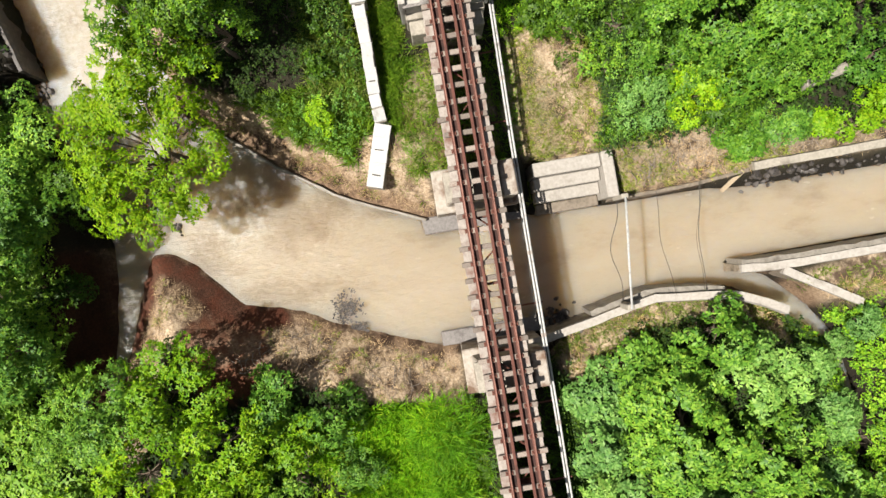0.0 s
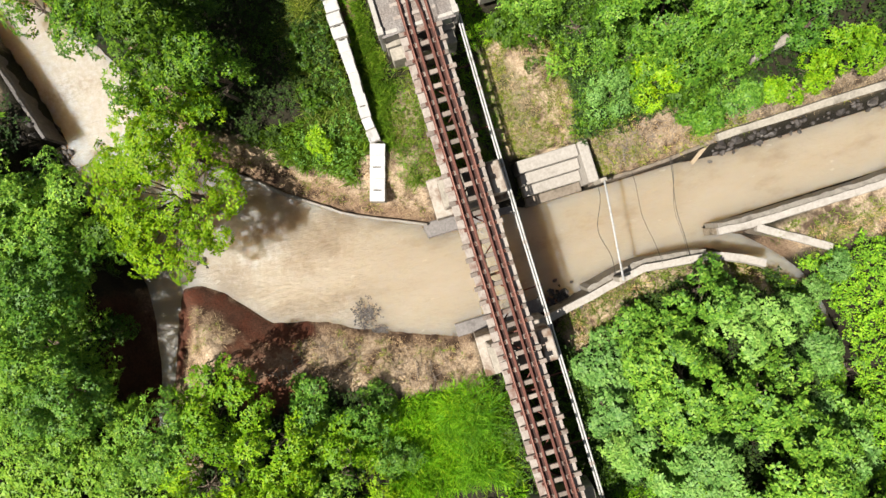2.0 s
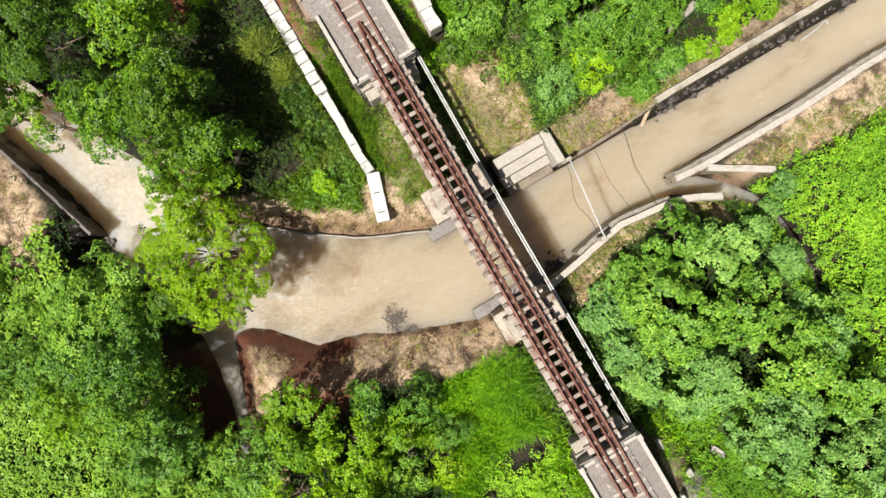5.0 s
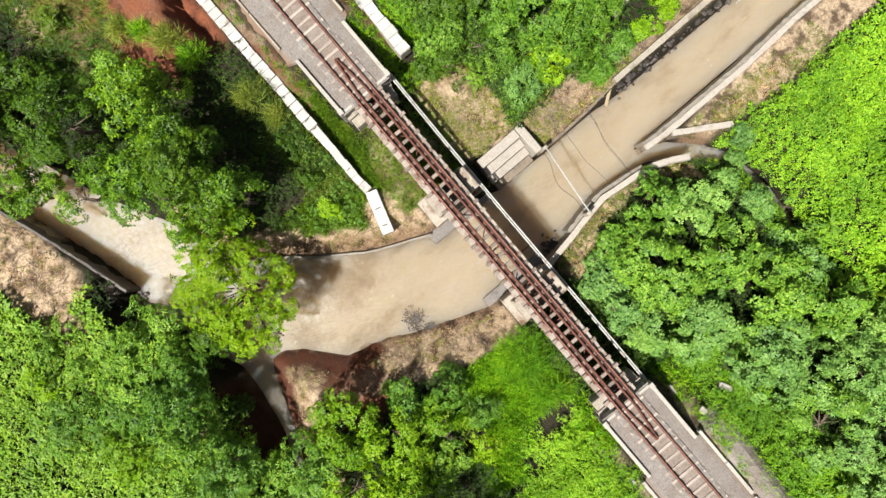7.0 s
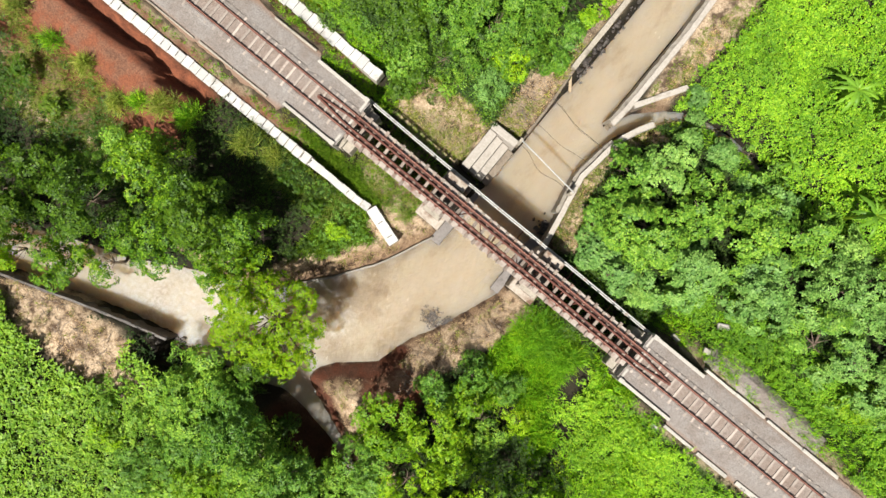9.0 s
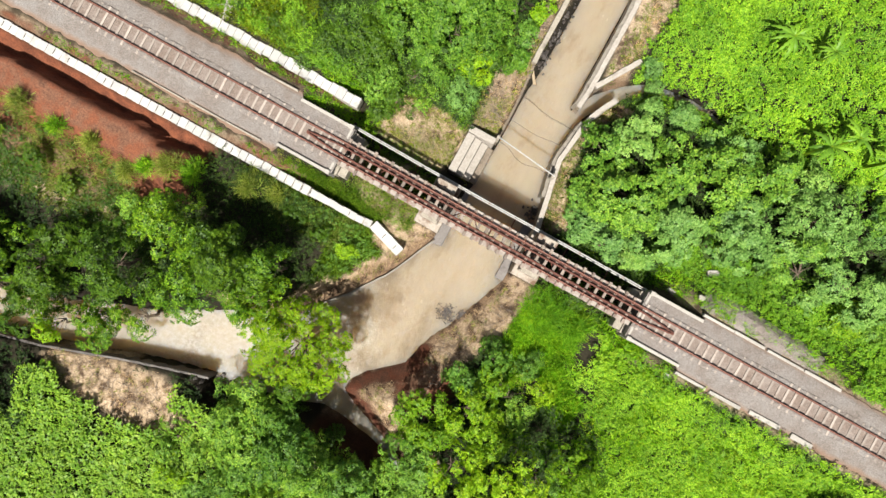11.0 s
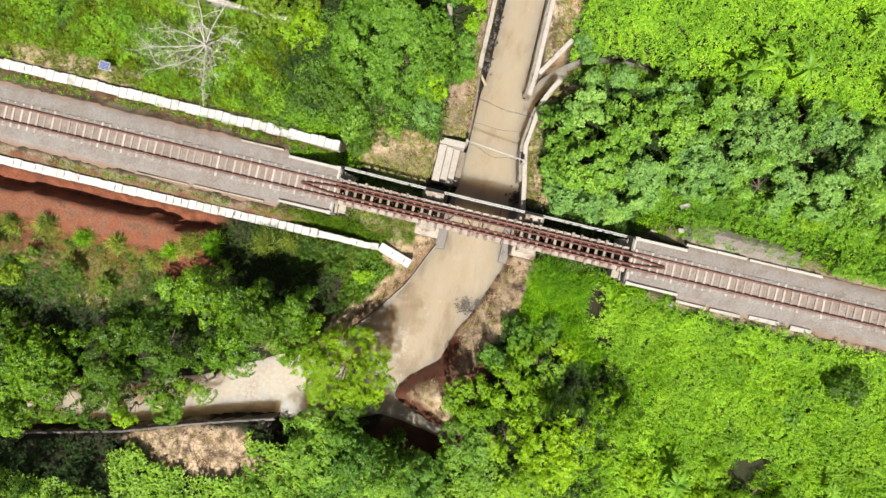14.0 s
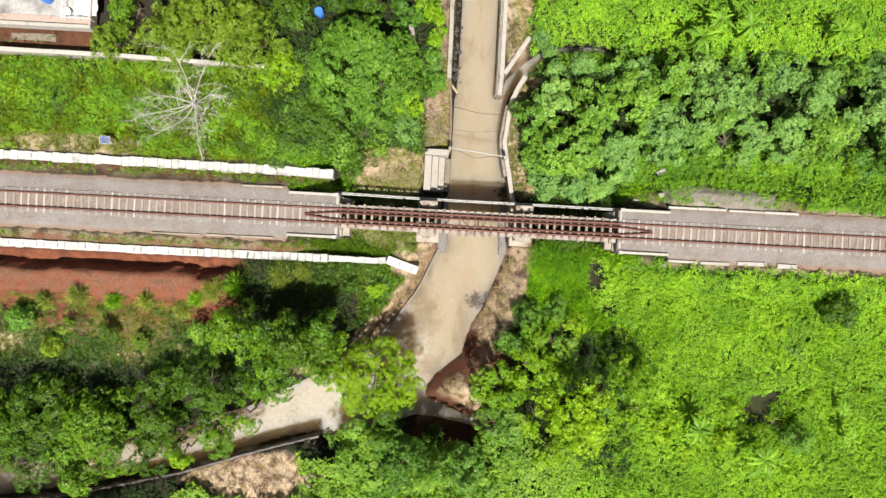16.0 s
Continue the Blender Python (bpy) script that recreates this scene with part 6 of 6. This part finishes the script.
def cover(name, label, cat, area, per_m2, size, tone, height, seed, habit="leaf", keep=None, gap=0.0, lumpy=0.5, bare=False, hollows=0.0, tuft=2.3):
    """A carpet of leaves or blades on the ground, with hollows and mounds. keep(x, y, d) tells where it grows."""
    in_tuft = 5
    x, y = scatter(*area, per_m2 * (2.2 / in_tuft if habit == "leaf" else 1.9))
    z, d = land(x, y)
    dry, red, turf = soils(x, y, d)
    ok = (d > 0.12) & clear_of_line(x, y) & (bare | (np.maximum(dry, red) < RNG.uniform(0.05, 0.75, len(x))))
    off = np.hypot(x + 2.3, y + 2.3)
    ok &= (off < 46) & (x > -43) & (x < 37.5) & (y > -34) & (y < 29)
    ok &= (off < 20) | (RNG.uniform(size=len(x)) < 0.66)      # thinner, with larger leaves, far out
    if keep is not None:
        ok &= keep(x, y, d)
    if hollows:
        ok &= hollow(x, y) > hollows + 0.02 * RNG.normal(size=len(x))
    if gap:
        ok &= fbm(x * 0.5, y * 0.5, seed + 5) > gap * RNG.uniform(0.75, 1.1, len(x))
    x, y, z = x[ok], y[ok], z[ok]
    mound = fbm(x * 0.7, y * 0.7, seed, 4)
    hill = height * (1 - lumpy + lumpy * 1.6 * np.clip(mound - 0.18, 0, 1))
    lift = hill * RNG.uniform(0.62, 1.0, len(x))
    e = 0.25
    nx = -(fbm((x + e) * 0.7, y * 0.7, seed, 4) - mound) / e * height * lumpy * 1.4
    ny = -(fbm(x * 0.7, (y + e) * 0.7, seed, 4) - mound) / e * height * lumpy * 1.4
    n = np.stack([nx + 0.03, ny - 0.16, np.ones(len(x))], 1) + RNG.normal(size=(len(x), 3)) * 0.15
    n /= np.linalg.norm(n, axis=1, keepdims=True)
    c = np.stack([x, y, z + lift], 1)
    if habit == "leaf":
        wide = tuft * math.sqrt(in_tuft / (math.pi * per_m2 * 2.2)) * RNG.uniform(0.7, 1.35, len(x))
        c, n = spray_points(c, wide, n, in_tuft / (math.pi * wide * wide), RNG, 0.75 / tuft)
        v, f = rosettes(c, n, 4, size * 0.74 * np.where(np.hypot(c[:, 0], c[:, 1]) > 20, 1.2, 1.0), spread=(-0.1, 0.5), slim=0.55, fine=True)
    else:
        c[:, 2] = z - 0.02 + (0.55 * lift if height > 0.7 else 0.0)
        v, f = rosettes(c, n, 7, size * RNG.uniform(0.6, 1.25, len(x)), spread=(0.6, 1.35), slim=0.08, fine=True)
    ob = soup(name, v, f, M[tone])
    return tagged(ob, label, cat, kind="stuff")


cover("creeper_field", "thick bright yellow-green creeper over the field", "creepers", (7.5, 40, -26, -2.2), 78, 0.176, "field", 0.85, 101, lumpy=0.6, keep=lambda x, y, d: (np.hypot((x - 24.6) / 2.4, (y + 14.0) / 1.5) + 0.9 * (fbm(x, y, 12) - 0.5) > 1) & ((x > 9.0 + 5.0 * fbm(x * 0.7, y * 0.7, 9) + 3.4 * sstep(-6.5, -8.5, y) * sstep(-14.5, -12.5, y) + RNG.normal(size=x.shape) * 0.7) | (y < -17)))
cover("field_grass", "long grass standing through the creeper", "grass", (12, 38, -24, -2.3), 13, 0.55, "grass_tall", 0.9, 171, "blade", gap=0.36)
cover("creeper_meadow", "bright green creeper meadow beyond the trees", "creepers", (3.5, 42, 13.5, 30), 56, 0.21, "field", 1.0, 103, keep=lambda x, y, d: (d > 0.03) & (x > np.where(y > 17, 2.3, 3.8) + 0.6 * fbm(x, y, 8)) & ((x < 9) | (y > 13.9 + 1.2 * fbm(x * 0.5, y * 0.5, 18))), lumpy=0.75)
# the leaf_deep covers carry the shade below the trees in their colour
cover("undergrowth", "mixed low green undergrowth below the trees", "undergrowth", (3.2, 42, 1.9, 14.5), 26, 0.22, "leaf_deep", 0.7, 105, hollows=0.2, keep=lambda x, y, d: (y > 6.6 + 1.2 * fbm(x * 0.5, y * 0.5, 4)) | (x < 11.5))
cover("verge_weeds", "low yellow-green weeds along the railway verge", "weeds", (10.4, 42, 1.85, 8.0), 74, 0.17, "field", 0.5, 106, gap=0.3, bare=True, keep=lambda x, y, d: (y > 3.3 + 1.4 * fbm(x * 0.6, y * 0.6, 14)) | (x > 26))
cover("verge_grass", "short yellow-green grass on the railway verge", "grass", (11.5, 42, 2.4, 6.6), 30, 0.36, "grass_tall", 0.4, 156, "blade", gap=0.42, bare=True)
cover("strip_weeds", "tangled green weeds between drain and boundary wall", "weeds", (-44, -8.5, 4.3, 11.5), 62, 0.15, "field", 0.8, 107, keep=lambda x, y, d: (d > 1) & (x < -14 + 2 * fbm(x, y, 19)) & ((x < -19) | (y < 6.5 + 1.5 * fbm(x * 0.6, y * 0.6, 12))), gap=0.36)
cover("strip_reeds", "yellowing grass above the upper drain", "grass", (-44, -15, 4.2, 10.8), 24, 0.5, "reed", 0.4, 159, "blade", gap=0.42, bare=True)
cover("strip_sward", "long yellow-green grass between drain and boundary wall", "grass", (-44, -17, 4.2, 11.4), 30, 0.55, "blade", 0.9, 181, "blade", gap=0.33)
cover("strip_grass", "tall fresh grass and herbs above the dry bank", "grass", (-19, -5.0, 4.2, 12.0), 34, 0.36, "grass_tall", 0.4, 157, "blade", gap=0.34)
cover("strip_herbs", "fine dark herbs on the upstream bank", "undergrowth", (-16, -5.0, 4.6, 13.0), 44, 0.12, "leaf_mid", 0.9, 158, gap=0.40)
cover("strip_tangle", "darker weeds between drain and boundary wall", "weeds", (-44, -4.5, 4.6, 13), 9, 0.16, "leaf_dark", 1.0, 108, gap=0.36)
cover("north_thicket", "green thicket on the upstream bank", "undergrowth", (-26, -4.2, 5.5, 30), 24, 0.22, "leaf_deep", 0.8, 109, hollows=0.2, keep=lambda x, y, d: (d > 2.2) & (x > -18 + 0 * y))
cover("bank_grass", "tall green grass beside the bridge", "grass", (-13.5, -4.6, -9.5, -2.0), 60, 0.5, "grass_deep", 0.5, 110, "blade", keep=lambda x, y, d: (d > 1.3) & ((x > -9.4) | (y > -5.2)))
cover("bank_grass", "tall grass clump below the bridge", "grass", (4.6, 15.0, -12.0, -1.4), 46, 0.6, "grass_tall", 0.6, 111, "blade", gap=0.47, keep=lambda x, y, d: (d > 1.5) & ((x < 10 + 4 * fbm(x * 0.5, y * 0.5, 27)) | (y > -4)))
cover("reed_grass", "tall yellowing grass clumps beside the drain", "grass", (-16.5, -8.0, -6.2, -3.85), 22, 0.7, "reed", 0.5, 151, "blade", gap=0.44)
cover("drain_grass", "fresh green grass between drain and abutment", "grass", (-14.5, -6.5, -3.1, -1.7), 26, 0.36, "grass_deep", 0.4, 152, "blade", gap=0.42)
cover("bank_weeds", "leafy weeds growing through the bank grass", "weeds", (-13.5, -4.6, -10.5, -3.9), 30, 0.13, "leaf_mid", 0.9, 153, keep=lambda x, y, d: (d > 1.3) & ((x > -9.0) | (y > -5.0)), gap=0.44)
cover("under_bridge_weeds", "sparse weeds under the bridge", "weeds", (-11, -4.9, -2.6, 2.6), 26, 0.34, "reed", 0.4, 112, "blade", gap=0.44, bare=True)
cover("under_bridge_weeds", "small leafy weeds under the bridge", "weeds", (-11, -4.9, -2.8, 2.6), 24, 0.26, "grass_tall", 0.35, 162, "blade", gap=0.46, bare=True)
cover("fringe_grass", "fresh grass below the pipes", "grass", (4.7, 12.0, 2.3, 4.6), 26, 0.42, "grass_tall", 0.4, 172, "blade", gap=0.3)
cover("under_bridge_weeds", "dark weeds under the bridge", "weeds", (4.6, 11, -2.2, 3.0), 50, 0.13, "leaf_dark", 0.6, 113)
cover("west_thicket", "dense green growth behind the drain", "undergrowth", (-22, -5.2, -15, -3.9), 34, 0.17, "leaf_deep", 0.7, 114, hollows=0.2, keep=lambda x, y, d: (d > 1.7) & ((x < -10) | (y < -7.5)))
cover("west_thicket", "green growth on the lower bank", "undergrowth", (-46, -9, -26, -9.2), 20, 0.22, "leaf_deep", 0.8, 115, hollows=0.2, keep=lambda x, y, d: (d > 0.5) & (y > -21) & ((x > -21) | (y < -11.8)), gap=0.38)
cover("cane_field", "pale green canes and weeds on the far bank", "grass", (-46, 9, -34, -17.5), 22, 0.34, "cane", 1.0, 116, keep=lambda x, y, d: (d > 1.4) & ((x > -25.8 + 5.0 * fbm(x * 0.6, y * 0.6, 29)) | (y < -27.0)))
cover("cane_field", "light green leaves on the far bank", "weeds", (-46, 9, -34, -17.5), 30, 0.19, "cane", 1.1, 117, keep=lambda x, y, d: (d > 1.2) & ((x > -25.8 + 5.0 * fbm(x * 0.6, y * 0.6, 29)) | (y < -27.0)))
# dark leaves painted in for the black shade behind the wall
cover("shade_thicket", "scrub behind the river wall, painted dark for shade", "undergrowth", (-46, -22, -29, -21.5), 30, 0.2, "leaf_deep", 0.9, 163, keep=lambda x, y, d: d > 0.5)
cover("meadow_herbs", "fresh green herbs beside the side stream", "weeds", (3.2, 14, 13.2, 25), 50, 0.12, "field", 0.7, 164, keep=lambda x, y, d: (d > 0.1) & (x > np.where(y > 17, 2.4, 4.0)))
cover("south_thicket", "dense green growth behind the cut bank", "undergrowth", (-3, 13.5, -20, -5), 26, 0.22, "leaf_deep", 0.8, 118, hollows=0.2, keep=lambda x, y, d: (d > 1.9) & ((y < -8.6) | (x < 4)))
cover("bench_weeds", "tufts of grass on the red earth bench", "weeds", (-44, -18, -13.2, -7.4), 30, 0.42, "reed", 0.3, 119, "blade", gap=0.44, bare=True)
cover("bench_plants", "scattered low plants on bare soil", "weeds", (-44, -18, -13.5, -8.4), 52, 0.14, "leaf_dark", 0.8, 131, gap=0.46, bare=True, lumpy=0.8)
cover("line_weeds", "small weeds at the edge of the ballast", "weeds", (-44, -11, 2.3, 3.3), 30, 0.3, "grass_tall", 0.3, 120, "blade", gap=0.45, bare=True)
cover("line_weeds", "small weeds beside the drain", "weeds", (-44, -11, -3.3, -2.3), 26, 0.28, "grass_tall", 0.3, 121, "blade", gap=0.48, bare=True)
cover("abutment_weeds", "weeds at the foot of the abutment", "weeds", (-15.5, -10.3, 1.8, 5.0), 30, 0.34, "grass_tall", 0.5, 141, "blade", gap=0.36)
cover("abutment_weeds", "weeds at the foot of the abutment", "weeds", (-15.5, -10.3, -3.2, -1.8), 26, 0.34, "reed", 0.5, 142, "blade", gap=0.46)
cover("wall_weeds", "yellow-green weeds behind the canal wall", "weeds", (2.0, 5.5, 2.0, 24), 22, 0.32, "reed", 0.25, 143, "blade", gap=0.42, bare=True)
cover("patch_grass", "short grass among the dry straw", "grass", (-10.5, -2.9, 2.6, 14), 26, 0.3, "reed", 0.2, 122, "blade", gap=0.42, bare=True)


for area, n in (((-11, -2.8, 2.4, 26), 16), ((-12, 6, -18, -1.9), 16), ((2.6, 6, 2, 22), 14), ((-25, -11, -25, -19), 12)):
    x, y = scatter(*area, n)
    z, d = land(x, y)
    ok = (soils(x, y, d)[0] > RNG.uniform(0.2, 0.9, len(x))) & (d > 0.3) & (fbm(x * 0.8, y * 0.8, 140) > 0.42)
    c = np.stack([x, y, z], 1)[ok]
    up = np.array([[0.0, 0.0, 1.0]]) + RNG.normal(size=(len(c), 3)) * 0.3
    v, f = rosettes(c, up / np.linalg.norm(up, axis=1, keepdims=True), 11, 0.36, spread=(0.25, 1.2), slim=0.04, fine=True)
    tagged(soup("dry_grass", v, f, M["straw"]), "dry grass tufts standing on the bank", "dry grass", kind="stuff")
    few = RNG.uniform(size=len(c)) < 0.3
    v, f = rosettes(c[few], np.tile(np.array([[0.0, 0.0, 1.0]]), (few.sum(), 1)), 8, 0.3, spread=(0.4, 1.3), slim=0.06)
    tagged(soup("green_tufts", v, f, M["blade"]), "green grass tufts among the dry straw", "grass", kind="stuff")


def litter_straw(name, label, area, per_m2, size):
    x, y = scatter(*area, per_m2)
    z, d = land(x, y)
    dry, red, turf = soils(x, y, d)
    ok = (dry > RNG.uniform(0.25, 0.9, len(x))) & (d > 0.25)
    x, y, z = x[ok], y[ok], z[ok]
    n = len(x)
    a = RNG.uniform(0, 2 * np.pi, n)
    way = np.stack([np.cos(a), np.sin(a), RNG.uniform(-0.15, 0.5, n)], 1)
    way /= np.linalg.norm(way, axis=1, keepdims=True)
    face = np.stack([RNG.normal(0, 0.35, n), RNG.normal(0, 0.35, n), np.ones(n)], 1)
    s = RNG.uniform(0.4, 1.3, n) * size
    v, f = leaves(np.stack([x, y, z + 0.02], 1), way, face, s, s * RNG.uniform(0.03, 0.065, n))
    tagged(soup(name, v, f, M["straw"]), label, "dry straw", kind="stuff")


for area, per in (((-12, 7, -18, -1.8), 60), ((-11, -2.4, 2, 28), 60), ((-5.4, -2.7, 5.8, 14), 90), ((2.6, 6, 2, 22), 50), ((-25, -11, -25, -19), 45)):
    litter_straw("dry_straw", "cut dry straw and stalks lying on the bank", area, per * 2.6, 0.24)


# branches caught in the river
def driftwood(x, y, r, seed):
    rng = random.Random(seed)
    bm = bmesh.new()
    for _ in range(26):
        a = rng.uniform(0, 6.28)
        q = r * rng.uniform(0.2, 1)
        p = Vector((q * math.cos(a) * 0.6, q * math.sin(a) * 0.6, rng.uniform(0, 0.06)))
        e = p + Vector((rng.uniform(-1, 1), rng.uniform(-1, 1), rng.uniform(-0.05, 0.25))) * r * 0.5
        tube(bm, [p, p.lerp(e, 0.5) + Vector((0, 0, 0.05)), e], [0.022, 0.018, 0.01], 4)
    t = thing("driftwood", (x, y, 0.0), "tangle of grey leafy branches caught in the water", "driftwood")
    part("branches", bm, M["twig"], t)
    k = 90
    c = np.stack([np.random.default_rng(seed).normal(0, r * 0.4, k), np.random.default_rng(seed + 1).normal(0, r * 0.4, k), np.full(k, 0.09)], 1)
    n = np.tile(np.array([[0.0, 0.0, 1.0]]), (k, 1))
    v, f = rosettes(c, n, 5, 0.14)
    soup("dead_leaves", v, f, M["rock"], t, "dark grey withered leaves")


def brushwood(x, y, rx, ry, count, seed, label):
    rng = random.Random(seed)
    t = thing("brushwood", (x, y, ground_z(x, y)), label, "brushwood", "heaps of cut brushwood")
    for _ in range(count):
        a, q = rng.uniform(0, 6.28), math.sqrt(rng.uniform(0, 1))
        px, py = rx * q * math.cos(a), ry * q * math.sin(a)
        w, n = rng.uniform(0, 6.28), rng.uniform(0.35, 1.1)
        pts = []
        for k in range(4):
            bx, by = px + n * (k / 3 - 0.5) * math.cos(w + 0.25 * k), py + n * (k / 3 - 0.5) * math.sin(w + 0.25 * k)
            pts.append((bx, by, ground_z(x + bx, y + by) - t.location.z + 0.03 + rng.uniform(0, 0.16)))
        part("branch", tube(bmesh.new(), pts, [0.022, 0.018, 0.014, 0.007], 4), M["twig"], t)


brushwood(-17.2, -22.0, 4.2, 1.3, 60, 21, "cut branches and dry twigs strewn over the straw mound")
brushwood(-3.9, 8.6, 0.9, 2.6, 46, 22, "dry twigs and cut branches on the canal bank")
brushwood(-3.6, 13.4, 0.5, 2.2, 26, 23, "dead twigs lying behind the canal wall")
brushwood(1.9, -9.2, 0.9, 2.2, 34, 24, "broken branches and stalks on the river bank")
brushwood(3.6, -5.0, 0.8, 1.8, 24, 25, "pale stalks lying on the cut bank")
driftwood(0.35, -6.5, 0.75, 3)
driftwood(1.5, -6.1, 0.5, 5)
